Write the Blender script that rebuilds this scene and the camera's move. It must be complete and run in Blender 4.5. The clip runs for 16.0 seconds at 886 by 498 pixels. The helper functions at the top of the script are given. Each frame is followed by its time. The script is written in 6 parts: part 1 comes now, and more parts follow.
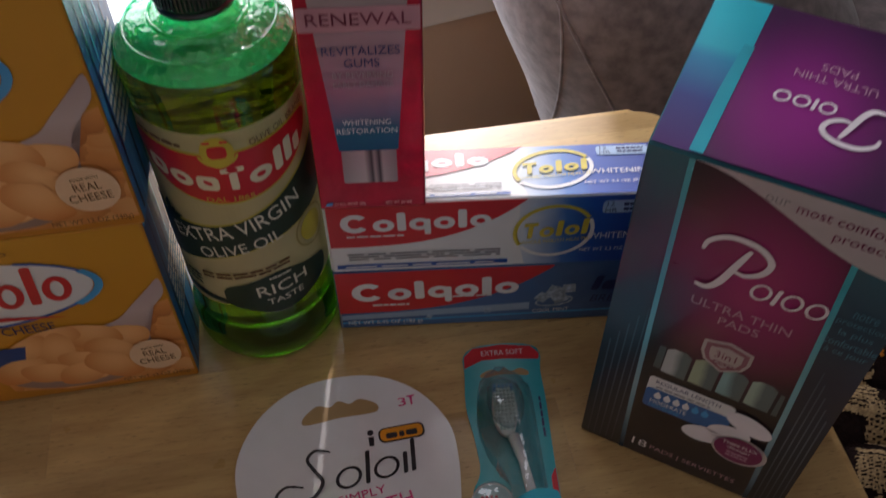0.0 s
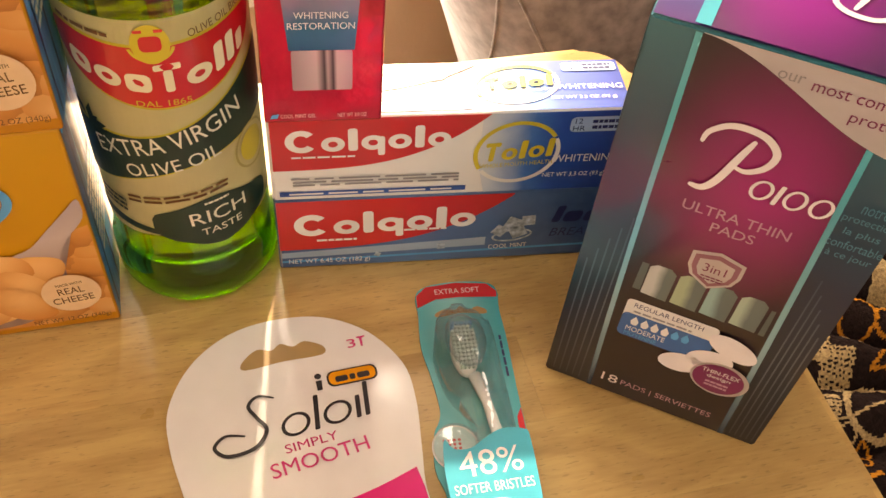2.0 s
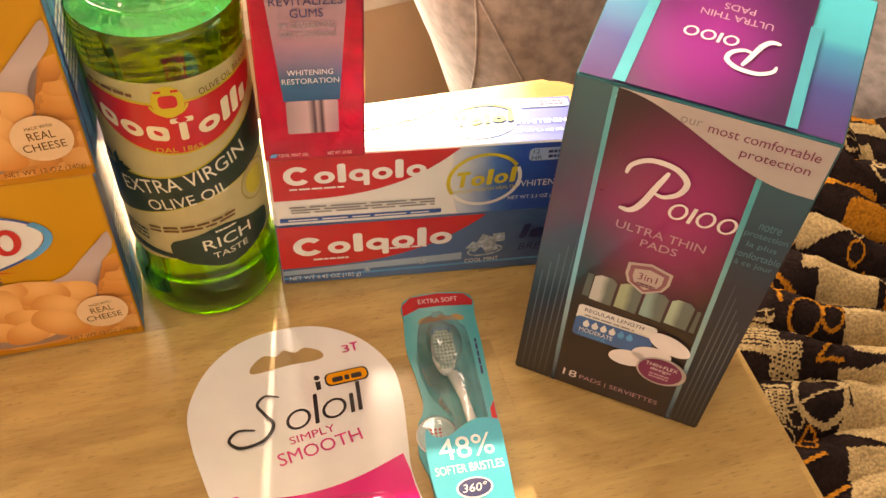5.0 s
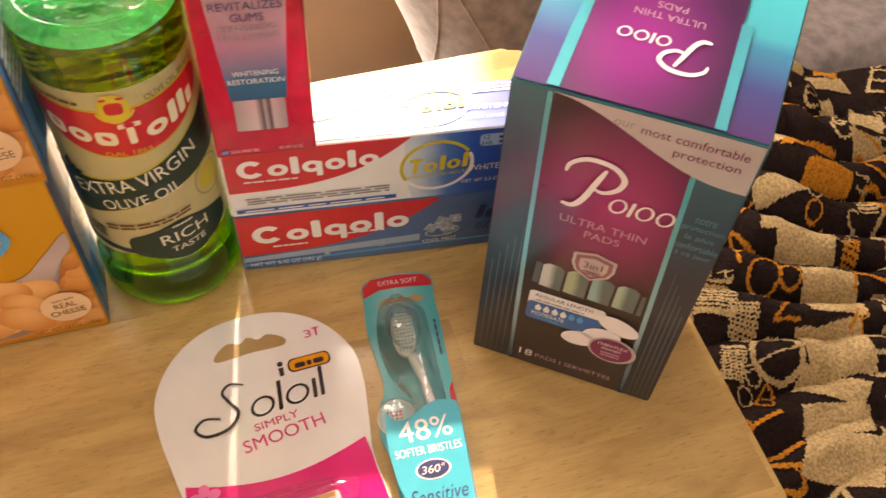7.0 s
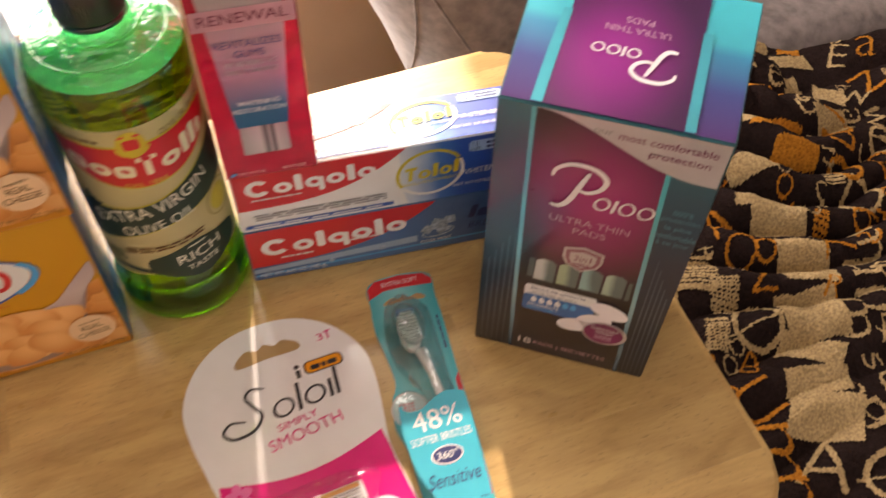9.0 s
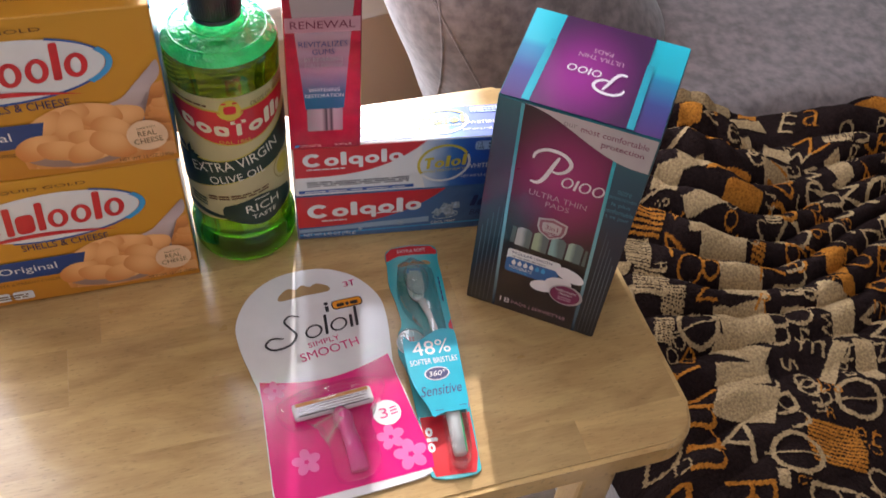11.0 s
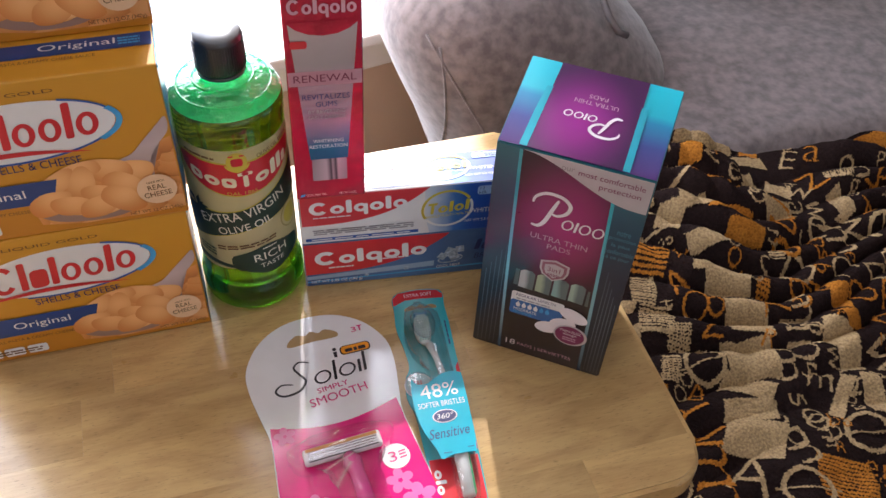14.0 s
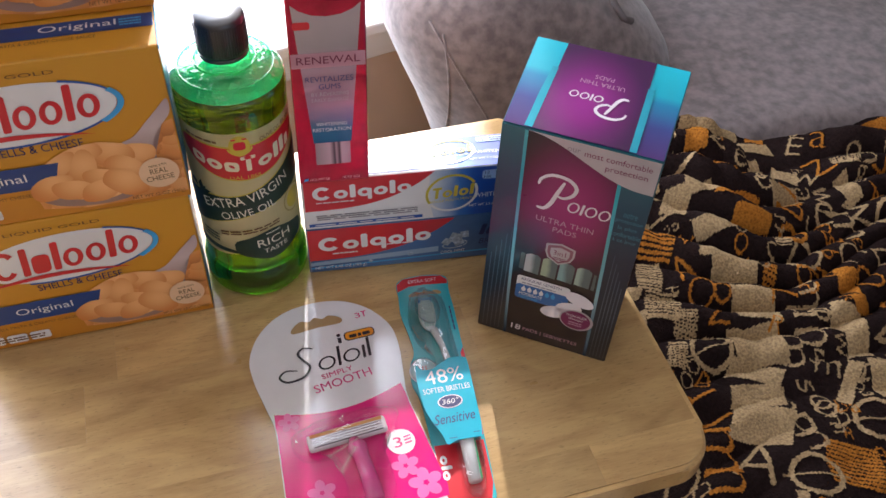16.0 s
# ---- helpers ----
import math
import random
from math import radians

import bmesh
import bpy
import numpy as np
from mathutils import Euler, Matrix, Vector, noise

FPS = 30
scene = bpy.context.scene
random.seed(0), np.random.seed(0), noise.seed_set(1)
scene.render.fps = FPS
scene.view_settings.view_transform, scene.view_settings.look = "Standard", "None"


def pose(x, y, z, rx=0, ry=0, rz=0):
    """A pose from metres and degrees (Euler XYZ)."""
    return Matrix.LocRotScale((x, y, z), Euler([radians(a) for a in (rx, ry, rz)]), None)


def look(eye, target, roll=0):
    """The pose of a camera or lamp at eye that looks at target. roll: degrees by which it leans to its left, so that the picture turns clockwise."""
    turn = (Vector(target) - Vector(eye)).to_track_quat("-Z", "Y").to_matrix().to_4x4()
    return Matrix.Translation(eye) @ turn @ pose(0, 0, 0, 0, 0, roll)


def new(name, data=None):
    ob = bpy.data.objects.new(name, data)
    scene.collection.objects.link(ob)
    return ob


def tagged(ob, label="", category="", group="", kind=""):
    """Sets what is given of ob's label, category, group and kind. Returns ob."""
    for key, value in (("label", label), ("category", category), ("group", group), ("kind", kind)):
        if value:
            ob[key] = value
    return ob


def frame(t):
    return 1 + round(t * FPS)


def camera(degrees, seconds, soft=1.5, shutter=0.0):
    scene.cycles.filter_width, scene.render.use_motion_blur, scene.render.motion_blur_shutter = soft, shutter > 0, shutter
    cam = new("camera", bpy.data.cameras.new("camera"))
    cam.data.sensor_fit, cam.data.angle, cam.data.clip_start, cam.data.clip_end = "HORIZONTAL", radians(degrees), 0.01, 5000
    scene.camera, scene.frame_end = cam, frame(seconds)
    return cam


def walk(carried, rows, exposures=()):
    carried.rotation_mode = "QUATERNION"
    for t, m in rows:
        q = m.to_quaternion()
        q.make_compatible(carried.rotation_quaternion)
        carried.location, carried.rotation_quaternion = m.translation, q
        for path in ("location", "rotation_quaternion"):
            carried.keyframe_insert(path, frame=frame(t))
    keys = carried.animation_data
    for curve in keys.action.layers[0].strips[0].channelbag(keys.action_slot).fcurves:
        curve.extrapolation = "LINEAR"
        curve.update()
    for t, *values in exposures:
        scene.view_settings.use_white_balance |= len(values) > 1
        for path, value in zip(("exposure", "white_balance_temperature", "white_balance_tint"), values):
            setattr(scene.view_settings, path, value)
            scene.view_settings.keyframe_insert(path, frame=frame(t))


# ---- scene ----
from mathutils.bvhtree import BVHTree

cam = camera(50.7, 16.0, soft=1.5, shutter=0.5)
PATH = [
    (0, (0.05, -0.323, 1.05), (0.093, 0.97, -0.475), -1.0),
    (0.5, (0.043, -0.323, 1.01), (0.097, 0.964, -0.52), -0.4),
    (1, (0.04, -0.319, 0.991), (0.118, 0.967, -0.54), 0.1),
    (1.5, (0.031, -0.32, 0.991), (0.232, 0.959, -0.534), 4.2),
    (2, (0.023, -0.324, 0.993), (0.278, 0.957, -0.521), 5.7),
    (2.5, (0.026, -0.338, 0.996), (0.282, 0.964, -0.5), 5.0),
    (3, (0.026, -0.353, 1.019), (0.271, 0.954, -0.475), 4.5),
    (3.5, (0.028, -0.363, 1.03), (0.267, 0.946, -0.463), 4.1),
    (4, (0.03, -0.367, 1.036), (0.271, 0.936, -0.463), 3.9),
    (6.5, (0.028, -0.365, 1.072), (0.277, 0.881, -0.472), 3.5),
    (7, (0.05, -0.353, 1.077), (0.302, 0.827, -0.519), 3.1),
    (7.5, (0.068, -0.345, 1.08), (0.317, 0.823, -0.524), 1.9),
    (8, (0.056, -0.351, 1.091), (0.328, 0.805, -0.518), 1.0),
    (8.5, (0.061, -0.351, 1.095), (0.336, 0.796, -0.52), -0.2),
    (9, (0.038, -0.365, 1.114), (0.319, 0.778, -0.503), 0.6),
    (9.2, (0.015, -0.395, 1.123), (0.298, 0.748, -0.494), 2.2),
    (11.3, (-0.002, -0.524, 1.204), (0.291, 0.77, -0.292), 5.5),
    (11.5, (-0.006, -0.523, 1.204), (0.285, 0.788, -0.278), 5.5),
    (12, (-0.008, -0.515, 1.204), (0.286, 0.821, -0.255), 5.3),
    (12.5, (-0.006, -0.517, 1.206), (0.29, 0.82, -0.251), 5.0),
    (13, (-0.003, -0.528, 1.212), (0.288, 0.813, -0.243), 4.3),
    (13.5, (0.003, -0.532, 1.21), (0.286, 0.81, -0.245), 3.4),
    (14, (0.007, -0.531, 1.212), (0.285, 0.806, -0.249), 3.1),
    (14.5, (0.008, -0.531, 1.211), (0.283, 0.803, -0.254), 3.0),
    (15, (0.003, -0.531, 1.208), (0.28, 0.808, -0.251), 2.9),
    (15.5, (0.003, -0.529, 1.206), (0.278, 0.806, -0.258), 2.8),
    (16, (0.006, -0.533, 1.202), (0.276, 0.798, -0.266), 2.7),
]
walk(
    cam,
    [(t, look(eye, target, roll)) for t, eye, target, roll in PATH],
    exposures=[
        (0.0, -1.35, 6300, 20), (0.5, 0.1, 7000, 20), (1.0, 0.6, 8000, 17), (1.5, 0.65, 8900, 18), (2.5, 0.68, 10600, 22), (4.0, 0.74, 11000, 22), (6.5, 0.68, 10500, 22),
        (7.0, 0.6, 9200, 22), (8.5, 0.62, 8600, 22), (9.0, 0.22, 8200, 22), (11.3, -0.02, 6100, 18), (13.5, 0.02, 6150, 18), (16.0, -0.06, 6050, 18),
    ],
)

# ---- light ----
TZ = 0.60  # height of the table top
SUN_ELEV, SUN_WAY = radians(35.3), Vector((-0.065, -1.0, 0.0)).normalized()
world = bpy.data.worlds.new("daylight")
scene.world = world
world.use_nodes = True
wn = world.node_tree
sky = wn.nodes.new("ShaderNodeTexSky")
sky.sky_type = "NISHITA"
sky.sun_disc = False
sky.sun_elevation = SUN_ELEV
sky.sun_rotation = math.atan2(-SUN_WAY.x, -SUN_WAY.y)
wn.links.new(sky.outputs[0], wn.nodes["Background"].inputs["Color"])
wn.nodes["Background"].inputs["Strength"].default_value = 0.15

sun_data = bpy.data.lights.new("sun", "SUN")
sun_data.energy, sun_data.angle, sun_data.color = 5.0, radians(1.5), (1.0, 0.95, 0.86)
sun = new("sun", sun_data)
sun_to = Vector((SUN_WAY.x * math.cos(SUN_ELEV), SUN_WAY.y * math.cos(SUN_ELEV), -math.sin(SUN_ELEV)))
sun.matrix_world = look(Vector((0, 0, 3)) - sun_to * 4, Vector((0, 0, 3)))


def window_light(name, eye, target, w, h, watts, color):
    d = bpy.data.lights.new(name, "AREA")
    d.shape, d.size, d.size_y, d.energy, d.color = "RECTANGLE", w, h, watts, color
    ob = new(name, d)
    ob.matrix_world = look(eye, target)
    return ob


# sky light in the window opening; the rear lamp is an added unseen fill
WALL_Y, WIN_L, WIN_R, SILL_Z, WIN_T = 0.62, -1.25, 0.30, 0.432, 1.95
ROOM = pose(0.13, 0.64, 0, 0, 0, 18) @ pose(-0.13, -WALL_Y, 0)  # the room stands askew to the cartons on the table
window_light("window_light", ROOM @ Vector((-0.52, WALL_Y + 0.11, 1.19)), ROOM @ Vector((-0.52, -3, 0.88)), 1.4, 1.4, 48, (0.93, 0.97, 1.0))
window_light("rear_window_light", ROOM @ Vector((0.2, -2.45, 1.5)), (0.1, 0, 0.7), 1.6, 1.2, 3.4, (1.0, 0.97, 0.93))


# ---- materials ----
def mat(name, color, rough=0.5, metal=0.0, vary=0.08, scale=60.0, bump=0.0, bump_scale=400.0, coat=0.0, spec=0.5, per_object=0.0, spread=0.25):
    """A painted, printed or plain surface with two scales of variation and a fine relief."""
    m = bpy.data.materials.new(name)
    m.use_nodes = True
    nt = m.node_tree
    b = nt.nodes["Principled BSDF"]
    b.inputs["Roughness"].default_value, b.inputs["Metallic"].default_value = rough, metal
    b.inputs["Coat Weight"].default_value, b.inputs["Coat Roughness"].default_value = coat, 0.12
    b.inputs["Specular IOR Level"].default_value = spec
    tc = nt.nodes.new("ShaderNodeTexCoord")
    n1 = nt.nodes.new("ShaderNodeTexNoise")
    n1.inputs["Scale"].default_value, n1.inputs["Detail"].default_value = scale, 5
    nt.links.new(tc.outputs["Object"], n1.inputs["Vector"])
    mr = nt.nodes.new("ShaderNodeMapRange")
    mr.inputs["From Min"].default_value, mr.inputs["From Max"].default_value = 0.5 - spread, 0.5 + spread
    mr.inputs["To Min"].default_value, mr.inputs["To Max"].default_value = 1 - vary, 1 + vary
    nt.links.new(n1.outputs["Fac"], mr.inputs["Value"])
    mul = nt.nodes.new("ShaderNodeVectorMath")
    mul.operation = "SCALE"
    mul.inputs[0].default_value = color[:3]
    nt.links.new(mr.outputs[0], mul.inputs["Scale"])
    out = mul.outputs[0]
    if per_object:
        oi = nt.nodes.new("ShaderNodeObjectInfo")
        m2 = nt.nodes.new("ShaderNodeMapRange")
        m2.inputs["To Min"].default_value, m2.inputs["To Max"].default_value = 1 - per_object, 1 + per_object
        nt.links.new(oi.outputs["Random"], m2.inputs["Value"])
        s2 = nt.nodes.new("ShaderNodeVectorMath")
        s2.operation = "SCALE"
        nt.links.new(out, s2.inputs[0])
        nt.links.new(m2.outputs[0], s2.inputs["Scale"])
        out = s2.outputs[0]
    nt.links.new(out, b.inputs["Base Color"])
    r2 = nt.nodes.new("ShaderNodeMapRange")
    r2.inputs["To Min"].default_value, r2.inputs["To Max"].default_value = max(0.02, rough - 0.06), rough + 0.06
    nt.links.new(n1.outputs["Fac"], r2.inputs["Value"])
    nt.links.new(r2.outputs[0], b.inputs["Roughness"])
    if bump:
        n2 = nt.nodes.new("ShaderNodeTexNoise")
        n2.inputs["Scale"].default_value, n2.inputs["Detail"].default_value = bump_scale, 4
        nt.links.new(tc.outputs["Object"], n2.inputs["Vector"])
        bp = nt.nodes.new("ShaderNodeBump")
        bp.inputs["Strength"].default_value, bp.inputs["Distance"].default_value = bump, 0.002
        nt.links.new(n2.outputs["Fac"], bp.inputs["Height"])
        nt.links.new(bp.outputs[0], b.inputs["Normal"])
    return m


def ramp_mat(name, stops, axis=2, lo=0.0, hi=1.0, rough=0.35, coat=0.2, metal=0.0, wobble=0.0, spec=0.5):
    """A printed colour run along one axis of the object, from lo to hi metres."""
    m = mat(name, (1, 1, 1), rough, metal, coat=coat, spec=spec)
    nt = m.node_tree
    b = nt.nodes["Principled BSDF"]
    tc = nt.nodes.new("ShaderNodeTexCoord")
    sep = nt.nodes.new("ShaderNodeSeparateXYZ")
    nt.links.new(tc.outputs["Object"], sep.inputs[0])
    mr = nt.nodes.new("ShaderNodeMapRange")
    mr.inputs["From Min"].default_value, mr.inputs["From Max"].default_value = lo, hi
    nt.links.new(sep.outputs[axis], mr.inputs["Value"])
    fac = mr.outputs[0]
    if wobble:
        n = nt.nodes.new("ShaderNodeTexNoise")
        n.inputs["Scale"].default_value, n.inputs["Detail"].default_value = 90, 4
        nt.links.new(tc.outputs["Object"], n.inputs["Vector"])
        ad = nt.nodes.new("ShaderNodeMath")
        ad.operation = "MULTIPLY_ADD"
        ad.inputs[1].default_value = wobble
        nt.links.new(n.outputs["Fac"], ad.inputs[0])
        nt.links.new(fac, ad.inputs[2])
        fac = ad.outputs[0]
    cr = nt.nodes.new("ShaderNodeValToRGB")
    while len(cr.color_ramp.elements) < len(stops):
        cr.color_ramp.elements.new(0.5)
    for e, (p, c) in zip(cr.color_ramp.elements, stops):
        e.position, e.color = p, (*c, 1)
    nt.links.new(fac, cr.inputs[0])
    nt.links.new(cr.outputs[0], b.inputs["Base Color"])
    return m


def glow_mat(name, centre, radius, inner, outer, stretch=(1, 1, 1), rough=0.3, coat=0.5, spec=0.3):
    """A printed round colour run about a point of the object."""
    m = mat(name, (1, 1, 1), rough, coat=coat, spec=spec)
    nt = m.node_tree
    b = nt.nodes["Principled BSDF"]
    tc = nt.nodes.new("ShaderNodeTexCoord")
    sub = nt.nodes.new("ShaderNodeVectorMath")
    sub.operation = "SUBTRACT"
    sub.inputs[1].default_value = centre
    nt.links.new(tc.outputs["Object"], sub.inputs[0])
    sc = nt.nodes.new("ShaderNodeVectorMath")
    sc.operation = "MULTIPLY"
    sc.inputs[1].default_value = stretch
    nt.links.new(sub.outputs[0], sc.inputs[0])
    ln = nt.nodes.new("ShaderNodeVectorMath")
    ln.operation = "LENGTH"
    nt.links.new(sc.outputs[0], ln.inputs[0])
    mr = nt.nodes.new("ShaderNodeMapRange")
    mr.interpolation_type = "SMOOTHSTEP"
    mr.inputs["From Max"].default_value = radius
    nt.links.new(ln.outputs["Value"], mr.inputs["Value"])
    mx = nt.nodes.new("ShaderNodeMix")
    mx.data_type = "RGBA"
    mx.inputs["A"].default_value, mx.inputs["B"].default_value = (*inner, 1), (*outer, 1)
    nt.links.new(mr.outputs[0], mx.inputs["Factor"])
    nt.links.new(mx.outputs["Result"], b.inputs["Base Color"])
    return m


def clear_mat(name, tint, refract=0.5, rough=0.02, gloss=0.12, scatter=0.0, relief=0.0, relief_scale=90.0):
    """Clear glass or plastic: partly bending, partly straight transmission, with a glossy skin."""
    m = bpy.data.materials.new(name)
    m.use_nodes = True
    nt = m.node_tree
    nt.nodes.remove(nt.nodes["Principled BSDF"])
    g = nt.nodes.new("ShaderNodeBsdfGlass")
    g.inputs["Color"].default_value, g.inputs["Roughness"].default_value, g.inputs["IOR"].default_value = (*tint, 1), rough, 1.47
    t = nt.nodes.new("ShaderNodeBsdfTransparent")
    t.inputs["Color"].default_value = (*tint, 1)
    mx = nt.nodes.new("ShaderNodeMixShader")
    mx.inputs[0].default_value = refract
    nt.links.new(t.outputs[0], mx.inputs[1])
    nt.links.new(g.outputs[0], mx.inputs[2])
    body = mx
    if scatter:
        tr = nt.nodes.new("ShaderNodeBsdfTranslucent")
        tr.inputs["Color"].default_value = (*tint, 1)
        body = nt.nodes.new("ShaderNodeMixShader")
        body.inputs[0].default_value = scatter
        nt.links.new(mx.outputs[0], body.inputs[1])
        nt.links.new(tr.outputs[0], body.inputs[2])
    gl = nt.nodes.new("ShaderNodeBsdfGlossy")
    gl.inputs["Roughness"].default_value = rough + 0.03
    fr = nt.nodes.new("ShaderNodeLayerWeight")
    fr.inputs["Blend"].default_value = 0.5
    pw = nt.nodes.new("ShaderNodeMath")
    pw.operation = "POWER"
    pw.inputs[1].default_value = 3.0
    nt.links.new(fr.outputs["Facing"], pw.inputs[0])
    am = nt.nodes.new("ShaderNodeMath")
    am.operation = "MULTIPLY_ADD"
    am.inputs[1].default_value, am.inputs[2].default_value = gloss * 3, gloss * 0.35
    am.use_clamp = True
    nt.links.new(pw.outputs[0], am.inputs[0])
    m2 = nt.nodes.new("ShaderNodeMixShader")
    nt.links.new(am.outputs[0], m2.inputs[0])
    nt.links.new(body.outputs[0], m2.inputs[1])
    nt.links.new(gl.outputs[0], m2.inputs[2])
    nt.links.new(m2.outputs[0], nt.nodes["Material Output"].inputs["Surface"])
    if relief:
        tc = nt.nodes.new("ShaderNodeTexCoord")
        nz = nt.nodes.new("ShaderNodeTexNoise")
        nz.inputs["Scale"].default_value, nz.inputs["Detail"].default_value = relief_scale, 2
        nt.links.new(tc.outputs["Object"], nz.inputs["Vector"])
        bp = nt.nodes.new("ShaderNodeBump")
        bp.inputs["Strength"].default_value, bp.inputs["Distance"].default_value = relief, 0.004
        nt.links.new(nz.outputs["Fac"], bp.inputs["Height"])
        nt.links.new(bp.outputs[0], g.inputs["Normal"])
        if scatter:
            nt.links.new(bp.outputs[0], tr.inputs["Normal"])
        nt.links.new(bp.outputs[0], gl.inputs["Normal"])
    return m


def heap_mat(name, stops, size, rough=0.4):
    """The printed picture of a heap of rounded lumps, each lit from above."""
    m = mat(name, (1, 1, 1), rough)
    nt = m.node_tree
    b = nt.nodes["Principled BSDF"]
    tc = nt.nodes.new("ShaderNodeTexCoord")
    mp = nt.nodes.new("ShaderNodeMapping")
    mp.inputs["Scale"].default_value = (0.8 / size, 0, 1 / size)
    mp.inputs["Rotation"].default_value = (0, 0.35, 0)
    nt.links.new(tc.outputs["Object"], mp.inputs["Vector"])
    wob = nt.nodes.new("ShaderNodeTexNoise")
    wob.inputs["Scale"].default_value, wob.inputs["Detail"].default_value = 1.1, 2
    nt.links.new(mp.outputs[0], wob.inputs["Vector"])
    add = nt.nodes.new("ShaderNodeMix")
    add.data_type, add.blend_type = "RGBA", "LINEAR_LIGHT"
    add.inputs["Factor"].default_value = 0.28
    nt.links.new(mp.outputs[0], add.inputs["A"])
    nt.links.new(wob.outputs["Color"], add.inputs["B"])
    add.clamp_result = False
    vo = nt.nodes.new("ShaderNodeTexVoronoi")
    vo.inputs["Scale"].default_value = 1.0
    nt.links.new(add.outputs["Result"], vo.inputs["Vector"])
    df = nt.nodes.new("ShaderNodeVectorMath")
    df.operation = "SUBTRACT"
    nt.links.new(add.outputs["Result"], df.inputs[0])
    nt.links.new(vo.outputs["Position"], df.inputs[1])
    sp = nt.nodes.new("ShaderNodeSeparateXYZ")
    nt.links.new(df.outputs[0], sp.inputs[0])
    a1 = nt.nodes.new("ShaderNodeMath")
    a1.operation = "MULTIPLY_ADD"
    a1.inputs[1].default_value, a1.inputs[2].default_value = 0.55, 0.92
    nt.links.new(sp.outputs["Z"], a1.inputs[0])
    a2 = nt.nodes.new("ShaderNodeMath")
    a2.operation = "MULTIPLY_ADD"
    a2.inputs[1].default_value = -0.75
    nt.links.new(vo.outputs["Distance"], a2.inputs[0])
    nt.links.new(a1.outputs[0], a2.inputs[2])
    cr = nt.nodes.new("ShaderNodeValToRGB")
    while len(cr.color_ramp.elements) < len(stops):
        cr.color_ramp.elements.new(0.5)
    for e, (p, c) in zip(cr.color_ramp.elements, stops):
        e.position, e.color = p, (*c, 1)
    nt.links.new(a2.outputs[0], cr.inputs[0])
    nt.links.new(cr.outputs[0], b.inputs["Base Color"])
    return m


def let_light_through(m, color, share):
    """Thin paper: part of the light that falls on its back shows on its front."""
    nt = m.node_tree
    tr = nt.nodes.new("ShaderNodeBsdfTranslucent")
    tr.inputs["Color"].default_value = (*color, 1)
    mx = nt.nodes.new("ShaderNodeMixShader")
    mx.inputs[0].default_value = share
    nt.links.new(nt.nodes["Principled BSDF"].outputs[0], mx.inputs[1])
    nt.links.new(tr.outputs[0], mx.inputs[2])
    nt.links.new(mx.outputs[0], nt.nodes["Material Output"].inputs["Surface"])
    return m


